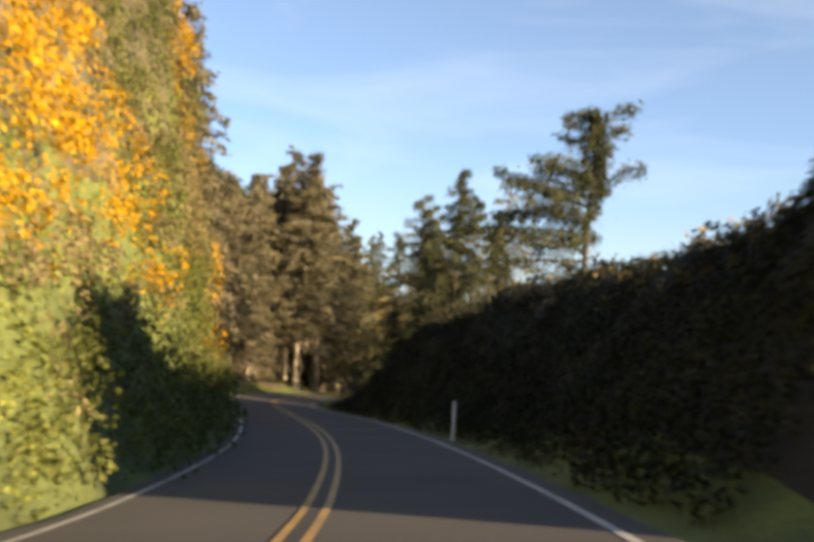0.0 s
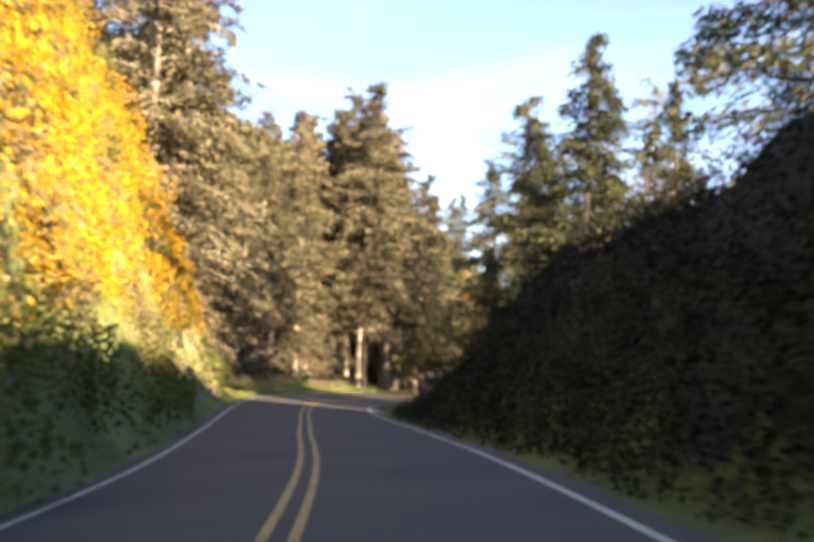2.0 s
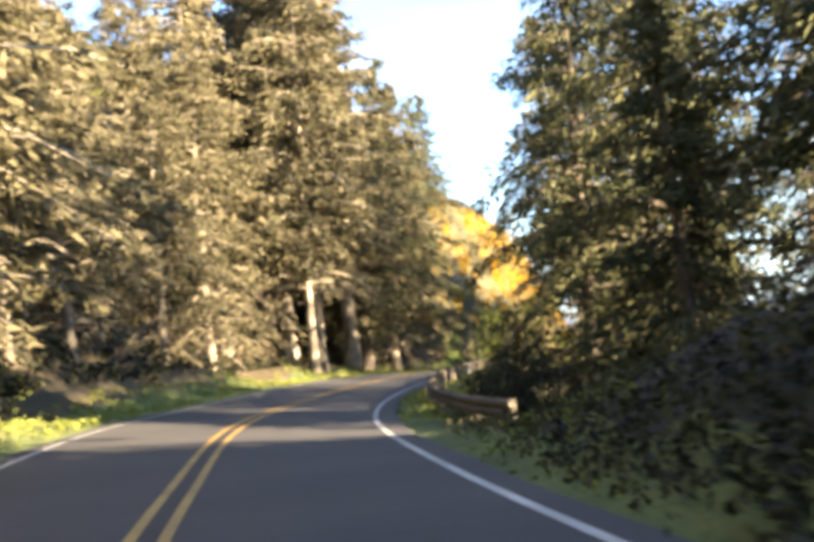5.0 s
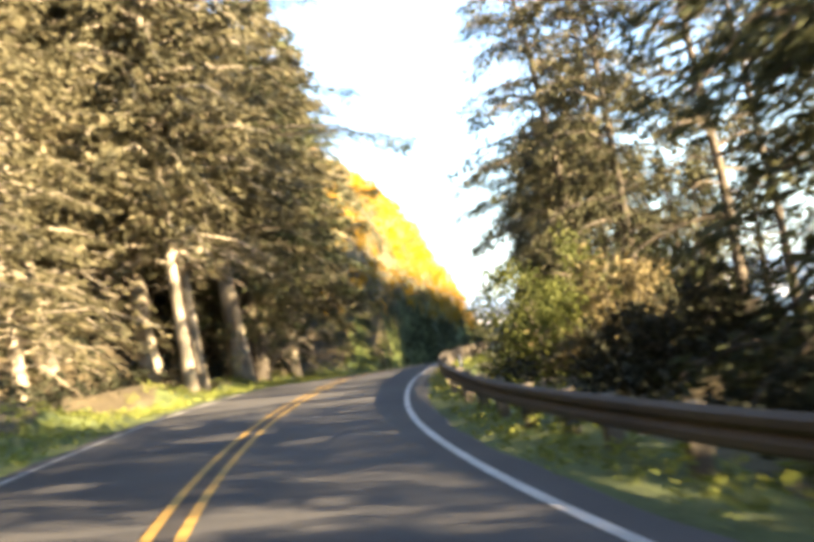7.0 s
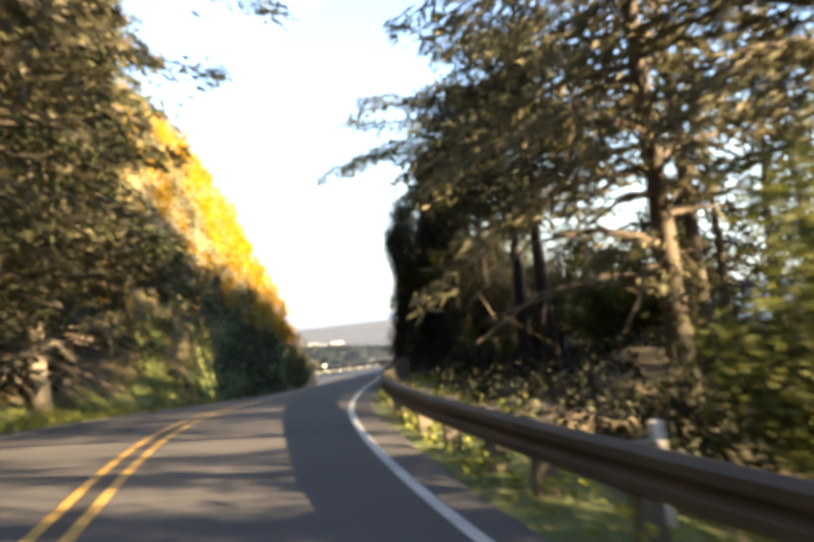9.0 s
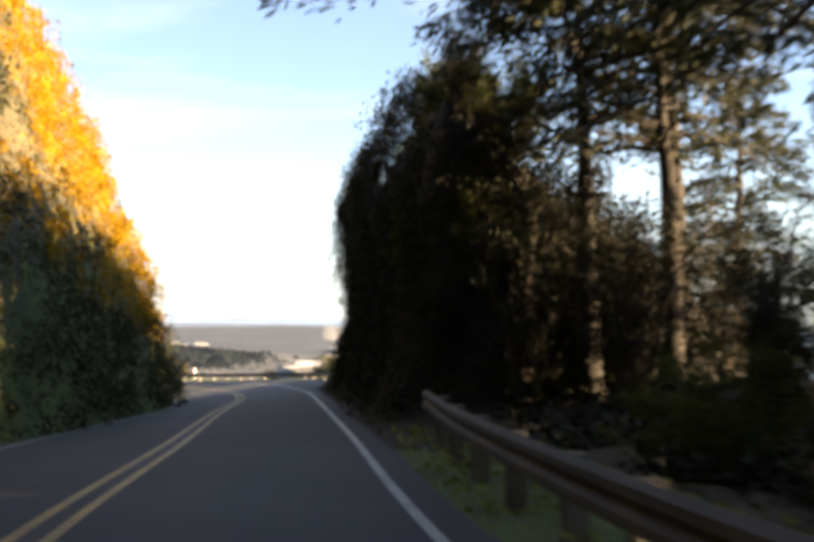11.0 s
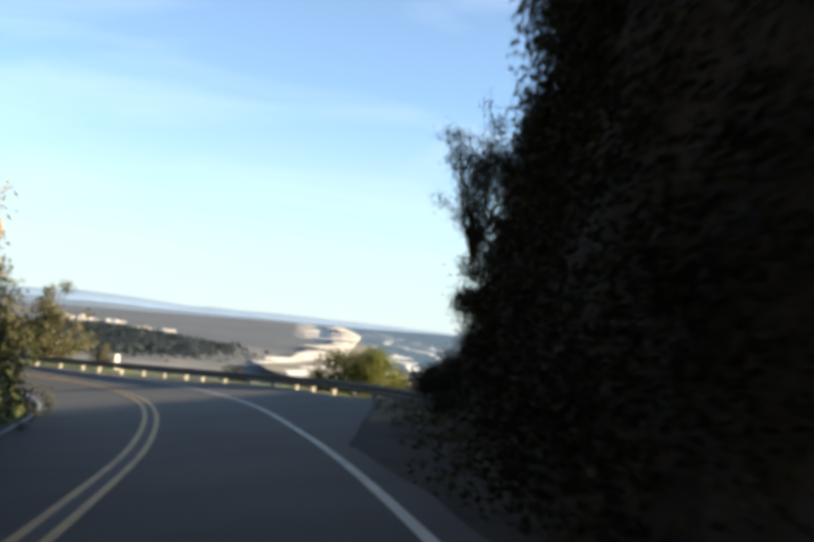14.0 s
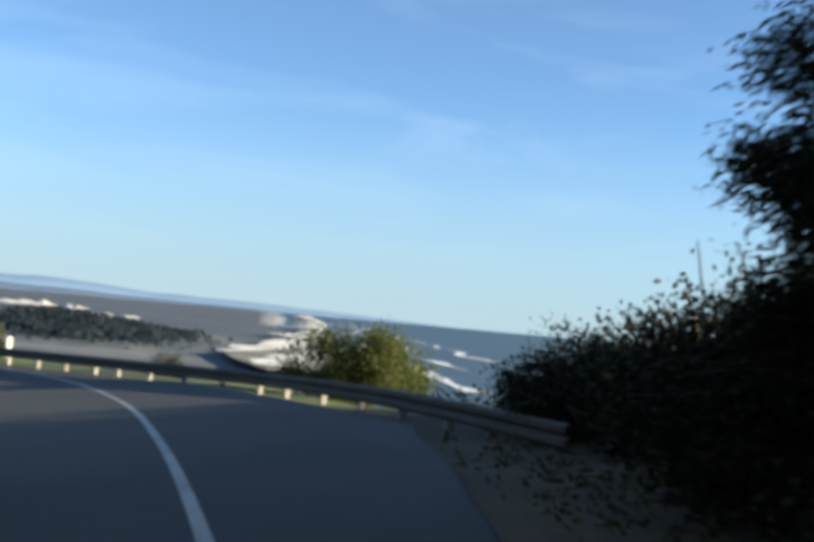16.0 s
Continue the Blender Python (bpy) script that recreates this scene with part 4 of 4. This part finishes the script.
# hillside behind the bend
cover("hillside_scrub", 34, (70, 176), (-13, -58), 0.16, M_SHRUB, None, 1.2, 26, 0.34, "green scrub on the hillside")
cover("undergrowth", 35, (79, 144), (-6.6, -15), 1.6, M_SHRUB_SHADED, None, 0.45, 18, 0.14, "dark undergrowth beneath roadside trees")
# second gorse bank
face_cover("gorse_cover", 36, LEFT, -1, (136.4, 186), (3.4, 15.5), 1.9, M_GORSE, lambda s, l, r, p: (r > 4.0 + 1.2 * patch(p, 4, 4)) & (patch(p, 3, 12) > -0.85), 0.6, 80, 0.07, "blooming yellow gorse on a steep bank", lumpy(8, 0.7, 1.3, -0.05))
face_cover("green_scrub", 37, LEFT, -1, (137.5, 188.5), (0.1, 15.5), 1.9, M_OLIVE, lambda s, l, r, p: (r < 4.4 + 1.2 * patch(p, 4, 4)) | (patch(p, 3, 12) < -0.75), 0.62, 70, 0.07, "green scrub on a steep bank", lumpy(9, 0.55, 1.5, 0.1))
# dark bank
face_cover("dark_scrub", 38, RIGHT, 1, (9, 76), (0.1, 5.6), 14, M_SHRUB_SHADED, None, 0.38, 20, 0.065, "dark scrub on a shaded bank", lumpy(10, 0.3))
face_cover("bank_grass", 27, RIGHT, 1, (9, 78), (0.05, 3.6), 7, M_BLADE_SHADED, lambda s, l, r, p: patch(p, 3, 23) > -0.1, 0.3, 16, 0.05, "rough grass among dark scrub", lumpy(12, 0.3))
cover("dark_scrub", 29, (9, 65), (8, 14), 2.0, M_SHRUB_SHADED, lambda s, l, r, p: r > 0.2, 0.4, 18, 0.11, "dark scrub along the bank's crest")
cover("dry_bracken", 39, (10, 65), (7.2, 14), 0.8, M_BRACKEN, lambda s, l, r, p: r > 1.2, 0.35, 14, 0.12, "dry bracken along the bank's crest")
# inside of the bend
cover("undergrowth", 40, (78, 140.7), (5.0, 20), 1.6, M_SHRUB_SHADED, None, 0.45, 24, 0.09, "dark undergrowth behind the guardrail")
cover("leafy_scrub", 44, (78, 113), (4.8, 12), 1.0, M_SHRUB, lambda s, l, r, p: patch(p, 4, 19) > 0.1, 0.45, 24, 0.075, "leafy green scrub behind the guardrail")
cover("bank_grass", 61, (63, 80), (4.0, 10), 7, M_BLADE_SHADED, None, 0.2, 10, 0.05, "rough grass where the shaded bank runs out")
cover("bank_grass", 62, (64, 80), (3.5, 5.4), 6, M_BLADE, lambda s, l, r, p: patch(p, 3, 29) > -0.2, 0.17, 9, 0.045, "green grass before the guardrail")
# dark cutting
def overhang(s, r):
    """How far the growth on the cutting stands out, most of all high up."""
    return -0.15 + np.interp(s, [162, 167], [0.8, 0.15]) * np.exp(-(((r - 6.0) / 1.7) ** 2)) + 0.4 * fbm(s / 1.5, r / 1.5, 11, 2)


face_cover("dark_hedge", 41, RIGHT, 1, (138.6, 149.7), (0.2, 7.8), 5, M_SHRUB_SHADED, None, 0.6, 64, 0.055, "dark overhanging scrub on a shaded cutting", overhang)
face_cover("dark_hedge", 26, RIGHT, 1, (149.7, 168), (0.1, 7.8), 8, M_SHRUB_SHADED, None, 0.55, 70, 0.05, "dark overhanging scrub on a shaded cutting", overhang)
face_cover("dark_hedge", 25, RIGHT, 1, (164.7, 170.5), (0.4, 6.5), 16, M_SHRUB_SHADED, None, 0.36, 60, 0.036, "dense dark scrub at the end of a shaded cutting", overhang)
cover("dark_hedge", 24, (139.9, 145.7), (3.9, 9.5), 16, M_SHRUB_SHADED, lambda s, l, r, p: r > 0.4, 0.42, 24, 0.055, "dark scrub over the end of a shaded cutting")
cover("dark_hedge", 28, (138.6, 167), (5.6, 11), 4.0, M_SHRUB_SHADED, lambda s, l, r, p: r > 3.5, 0.5, 22, 0.08, "dark scrub on top of a shaded cutting")
cover("seaward_scrub", 42, (171.6, 188.5), (5.4, 18), 5.0, M_SHRUB_SHADED, lambda s, l, r, p: l > np.interp(s, [171, 175, 183, 192], [5.2, 6.6, 8.6, 8.8]), 0.42, 26, 0.06, "low scrub beyond the guardrail")
# roadside grass
cover("roadside_grass", 43, (80, 142.9), (-3.5, -6.2), 11, M_BLADE, None, 0.16, 9, 0.05, "sunlit roadside grass")
cover("roadside_grass", 45, (-5, 80), (-3.5, -5.0), 6, M_BLADE, None, 0.16, 9, 0.05, "shaded roadside grass")
cover("bank_grass", 48, (-5, 62), (-4.2, -6.4), 5, M_BLADE, None, 0.2, 9, 0.06, "green grass on the foot of the bank")
cover("roadside_grass", 46, (78, 138.6), (3.4, 5.4), 7, M_BLADE, None, 0.17, 9, 0.05, "long grass beneath the guardrail")
cover("roadside_grass", 47, (186.8, 215.9), (-3.4, -9), 5, M_BLADE, None, 0.16, 9, 0.06, "sunlit roadside grass")

cover("bank_grass", 49, (9, 76), (3.7, 6.2), 5, M_BLADE_SHADED, None, 0.2, 9, 0.055, "rough grass on the foot of the shaded bank")
cover("roadside_grass", 50, (138.6, 179.8), (3.4, 7.0), 9, M_BLADE_SHADED, lambda s, l, r, p: (l > np.interp(s, [164, 168, 175, 182], [3.45, 4.0, 4.9, 6.4])) & (l < np.interp(s, [166, 175, 182], [5.4, 7.0, 7.2])), 0.16, 9, 0.04, "rough grass at the foot of the cutting")

# ---- single bushes ----
b1 = tagged(bush("bush", 51, 4.0, 3.2, M_SHRUB, 13000, 0.06), "light green leafy bush behind the guardrail", "bush")
b2 = tagged(bush("bush", 52, 3.0, 2.6, M_SHRUB_SHADED, 4200, 0.075), "dark leafy bush beside the guardrail", "bush")
b3 = tagged(bush("laurel_tree", 53, 4.2, 6.2, M_SHRUB_SHADED, 8000, 0.06), "dark leafy evergreen overhanging a shaded cutting", "tree", "evergreens on the cutting")
b9 = tagged(bush("laurel_tree", 59, 4.2, 6.0, M_SHRUB_SHADED, 4200, 0.085), "small dark leafy evergreen on a shaded cutting", "tree", "evergreens on the cutting")
b4 = tagged(bush("bush", 54, 2.6, 1.75, M_SHRUB_SHADED, 9000, 0.038), "low dark scrub bush beside the guardrail end", "bush", "scrub above the sea")
# the b2 row from 75.5 to 87 is added to shade the verge
for proto, s, lat, scale, turn in [(b1, 103.8, 6.7, 1.25, 0), (b1, 107.5, 7.0, 1.1, 120), (b3, 140.3, 6.2, 0.62, 70), (b3, 138.8, 7.8, 0.8, 310), (b3, 137, 9.4, 0.75, 110), (b3, 135.4, 8.6, 0.55, 200), (b3, 140.7, 8.0, 0.7, 160), (b3, 140.1, 10.0, 0.7, 250), (b3, 141.4, 7.0, 0.8, 20), (b1, 131.2, 10.8, 1.2, 20), (b1, 135.4, 11.4, 1.3, 140), (b1, 128, 11.5, 1.2, 260), (b2, 75.5, 6.0, 0.55, 0), (b2, 77.1, 6.2, 0.6, 80), (b2, 78.7, 6.0, 0.55, 150), (b2, 80.3, 6.2, 0.6, 220), (b2, 82, 6.0, 0.55, 290), (b2, 83.6, 6.2, 0.6, 40), (b2, 85.3, 6.1, 0.55, 110), (b2, 87, 6.3, 0.6, 170), (b2, 89.5, 7.0, 0.75, 300), (b2, 92, 7.2, 0.85, 90), (b2, 94.5, 6.9, 0.85, 30), (b2, 97.5, 7.2, 0.85, 200), (b2, 112, 6.8, 0.8, 100), (b2, 128, 6.0, 0.6, 10), (b1, 132.3, 6.5, 0.6, 200),
                                   (b9, 141.8, 6.0, 0.45, 0), (b9, 146.3, 6.2, 0.45, 70), (b9, 150.9, 6.2, 0.48, 160), (b9, 156.2, 6.2, 0.45, 250), (b9, 162.8, 6.4, 0.48, 310), (b9, 165.8, 6.9, 0.5, 30), (b9, 168.4, 7.6, 0.5, 120),
                                   (b4, 174.5, 7.0, 0.95, 0), (b4, 174.7, 7.8, 1.35, 180), (b4, 176.2, 7.5, 1.0, 60), (b4, 178.3, 7.95, 0.95, 130), (b4, 180.2, 8.5, 1.1, 200), (b4, 182.2, 9.0, 1.1, 290), (b4, 184.2, 9.6, 1.1, 30), (b4, 172.8, 7.2, 1.0, 110)]:
    place(proto, s, lat, scale, turn)
# scrub above the sea, rising away from the rail: station, lateral, top above the road, turn
for s, lat, top, turn in [(178.2, 9.3, 2.4, 20), (180.2, 10.2, 2.6, 80), (181.8, 10.6, 2.4, 140), (183.6, 10.6, 2.0, 220), (176.8, 8.7, 2.3, 300), (182.8, 12.4, 2.7, 10), (179.6, 12.2, 3.0, 190), (185.4, 11.2, 1.7, 70)]:
    p = on_road(s, lat)
    place(b4, s, lat, (on_road(s, 0)[2] - np.interp(s, ROAD_S, ROAD_TILT) * 5 + top + 0.5 - ground_at(p[0], p[1])) / 1.75, turn)
# lighter leaves than the other laurels: sunlight on the tops, put into the colour
b8 = tagged(bush("laurel_tree", 58, 4.0, 5.0, M_SHRUB, 8000, 0.075), "leafy treetop coloured in a sunlit tone above a shaded cutting", "tree", "evergreens on the cutting")
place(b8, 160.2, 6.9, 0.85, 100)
for s, lat, scale, turn in [(142.1, 5.0, 0.42, 30), (142.8, 6.4, 0.48, 140), (141.8, 7.8, 0.45, 250), (143.5, 5.6, 0.4, 300), (141.1, 6.6, 0.36, 80)]:
    place(b9, s, lat, scale, turn)
for s, lat, scale, turn, up in [(170.1, 5.4, 0.5, 190, 2.9), (171.4, 6.7, 0.55, 60, 1.3), (170.9, 6.3, 0.4, 300, 0.6), (172.3, 7.3, 0.46, 250, 1.0), (168.6, 5.9, 0.5, 20, 3.0)]:
    place(b3, s, lat, scale, turn, z=on_road(s, 5)[2] + up)
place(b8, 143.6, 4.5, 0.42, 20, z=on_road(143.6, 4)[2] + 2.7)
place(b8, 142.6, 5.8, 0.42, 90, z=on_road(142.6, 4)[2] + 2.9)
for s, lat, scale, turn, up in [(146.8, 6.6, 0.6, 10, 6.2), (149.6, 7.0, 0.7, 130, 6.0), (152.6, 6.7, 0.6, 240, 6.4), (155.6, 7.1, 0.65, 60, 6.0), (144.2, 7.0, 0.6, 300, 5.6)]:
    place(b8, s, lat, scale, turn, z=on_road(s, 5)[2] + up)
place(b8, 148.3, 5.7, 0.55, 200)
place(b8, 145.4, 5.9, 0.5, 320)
place(b3, 167.6, 6.4, 0.74, 200, z=on_road(168.4, 5)[2] + 3.4)
place(b3, 165, 5.8, 0.7, 20, z=on_road(165.8, 5)[2] + 4.0)
b7 = tagged(bush("bush", 57, 4.2, 3.2, M_BRACKEN, 5000, 0.09), "brownish twiggy bush behind the guardrail", "bush")
place(b7, 99.6, 7.6, 0.95, 15)
b5 = tagged(bush("bush", 55, 5.6, 3.1, M_SHRUB, 20000, 0.066), "green rounded bush beyond the guardrail above the sea", "bush")
place(b5, 193, 9.2, 0.88, 60)
place(b4, 200, 6.6, 0.7, 10, label="dark rounded shrub close behind the guardrail")
b6 = tagged(bush("bush", 56, 3.4, 4.2, M_NEEDLE_OLIVE, 6500, 0.085), "tall brown and olive shrub behind the guardrail", "bush")
place(b6, 213.5, 6.5, 1.4, 40)
place(b6, 216.5, 6.8, 1.2, 140)
place(b6, 210.3, 6.6, 0.5, 250, label="low tan shrub behind the guardrail")
place(b6, 189.3, -5.4, 0.6, 130, label="brown twiggy shrub at the end of the bank")
for proto in (b1, b2, b3, b4, b5, b6, b7, b8, b9):
    drop_proto(proto)


# ---- guardrails ----
def w_profile():
    """Section of a W-beam: outward, up."""
    return [(0.0, 0.40), (0.055, 0.44), (0.055, 0.50), (0.0, 0.555), (0.055, 0.61), (0.055, 0.67), (0.0, 0.71)]


def guardrail(name, line, label, face, post_mat, wide=0.14, spacing=1.9, sunk=(0.04, 0.04), tall=0.69):
    """line: plan points (x, y); face: +1 if the beam looks to the left of the line's way."""
    root = tagged(thing(name), label, "guardrail")
    s, p = spline([(x, y, 0, 0) for x, y in line], 0.5)
    z = height(p[:, 0], p[:, 1])[0]
    z = np.convolve(np.pad(z, 24, mode="edge"), np.ones(49) / 49, "valid") - np.linspace(*sunk, len(p))
    f = unit(np.gradient(p[:, :2], axis=0))
    left = np.stack([-f[:, 1], f[:, 0]], 1) * face
    prof = w_profile()
    k = len(prof)
    ring = list(range(k)) + list(range(2 * k - 1, k - 1, -1))
    for a0 in range(0, len(p) - 2, 8):
        # each panel laps a little over the next one
        q = slice(a0, min(a0 + 9, len(p)))
        n = q.stop - q.start
        lap = 0.004 * (a0 // 8 % 2)
        verts, faces = [], []
        for back in (0, 1):
            for o, h in prof:
                o2 = o - 0.012 * back + 0.16 + lap
                verts.append(np.c_[p[q, 0] + left[q, 0] * o2, p[q, 1] + left[q, 1] * o2, z[q] + h + lap * 0.5])
        for a, b in zip(ring, ring[1:] + ring[:1]):
            faces += [(a * n + i, b * n + i, b * n + i + 1, a * n + i + 1) for i in range(n - 1)]
        mesh_object("rail_panel", np.concatenate(verts), faces, M_STEEL, parent=root)
    bm = bmesh.new()
    bmesh.ops.create_cube(bm, size=1)
    bmesh.ops.scale(bm, vec=(wide, wide * 1.3, tall + 0.4), verts=bm.verts)
    bmesh.ops.translate(bm, vec=(0, 0, (tall - 0.4) / 2), verts=bm.verts)
    bmesh.ops.bevel(bm, geom=bm.edges[:], offset=0.012, segments=1, affect="EDGES")
    post = bpy.data.meshes.new("post")
    bm.to_mesh(post)
    bm.free()
    post.materials.append(post_mat)
    for d0 in np.arange(0.4, s[-1], spacing):
        i = int(round(d0 / 0.5))
        if i >= len(p):
            break
        ob = new("post", post)
        ob.parent = root
        ob.matrix_local = pose(p[i, 0] + left[i, 0] * 0.04, p[i, 1] + left[i, 1] * 0.04, z[i], 0, 0, math.degrees(math.atan2(f[i, 1], f[i, 0])))
    return root


near_line = [tuple(on_road(s, lat)[:2]) for s, lat in [(75, 5.0), (79, 4.65), (86, 4.35), (95, 4.15), (105, 3.9), (115, 3.7), (125, 3.75), (133, 3.95), (138.2, 4.2)]]
guardrail("guardrail", near_line, "weathered steel guardrail on wooden posts at the bend", 1, M_POST, sunk=(0.14, 0.0))
far_line = [tuple(on_road(s, lat)[:2]) for s, lat in [(179, 7.5), (183, 7.3), (187.5, 6.9), (192, 6.2), (196, 5.1), (200, 4.3), (205, 3.8), (212, 3.7), (220, 3.8), (236, 3.8), (256, 3.8), (280, 3.8)]]
guardrail("guardrail", far_line, "weathered steel guardrail on pale posts above the sea", 1, M_POST_PALE, 0.1, 1.9, (0.2, 0.2), 0.62)

# ---- roadside marker post ----
def marker_post(s, lat, tall=0.85, wide=0.09):
    p = on_road(s, lat)
    bm = bmesh.new()
    bmesh.ops.create_cube(bm, size=1)
    bmesh.ops.scale(bm, vec=(wide, 0.03, tall + 0.4), verts=bm.verts)
    bmesh.ops.translate(bm, vec=(0, 0, (tall - 0.4) / 2), verts=bm.verts)
    bmesh.ops.bevel(bm, geom=bm.edges[:], offset=0.008, segments=2, affect="EDGES")
    me = bpy.data.meshes.new("marker_post")
    bm.to_mesh(me)
    bm.free()
    me.materials.append(M_POST_WHITE)
    ob = new("marker_post", me)
    ob.matrix_world = pose(p[0], p[1], ground_at(p[0], p[1]))
    return tagged(ob, "slim white roadside marker post", "marker post", "marker posts")


marker_post(29.9, 3.55, 1.15, 0.09)
marker_post(106, 4.25, 0.75)
marker_post(207.6, 5.2, 0.75, 0.2)


def litter(s, lat):
    """A crumpled scrap of white paper on the verge."""
    rng = np.random.default_rng(4)
    bm = bmesh.new()
    bmesh.ops.create_icosphere(bm, subdivisions=2, radius=0.14)
    for v in bm.verts:
        v.co = Vector((v.co.x * 1.3, v.co.y, v.co.z * 0.45)) * rng.uniform(0.65, 1.15)
    me = bpy.data.meshes.new("litter")
    bm.to_mesh(me)
    bm.free()
    me.materials.append(M_POST_WHITE)
    p = on_road(s, lat)
    ob = new("litter", me)
    ob.matrix_world = pose(p[0], p[1], ground_at(p[0], p[1]) + 0.06)
    return tagged(ob, "crumpled scrap of white litter on the verge", "litter")


litter(34.2, -3.5)
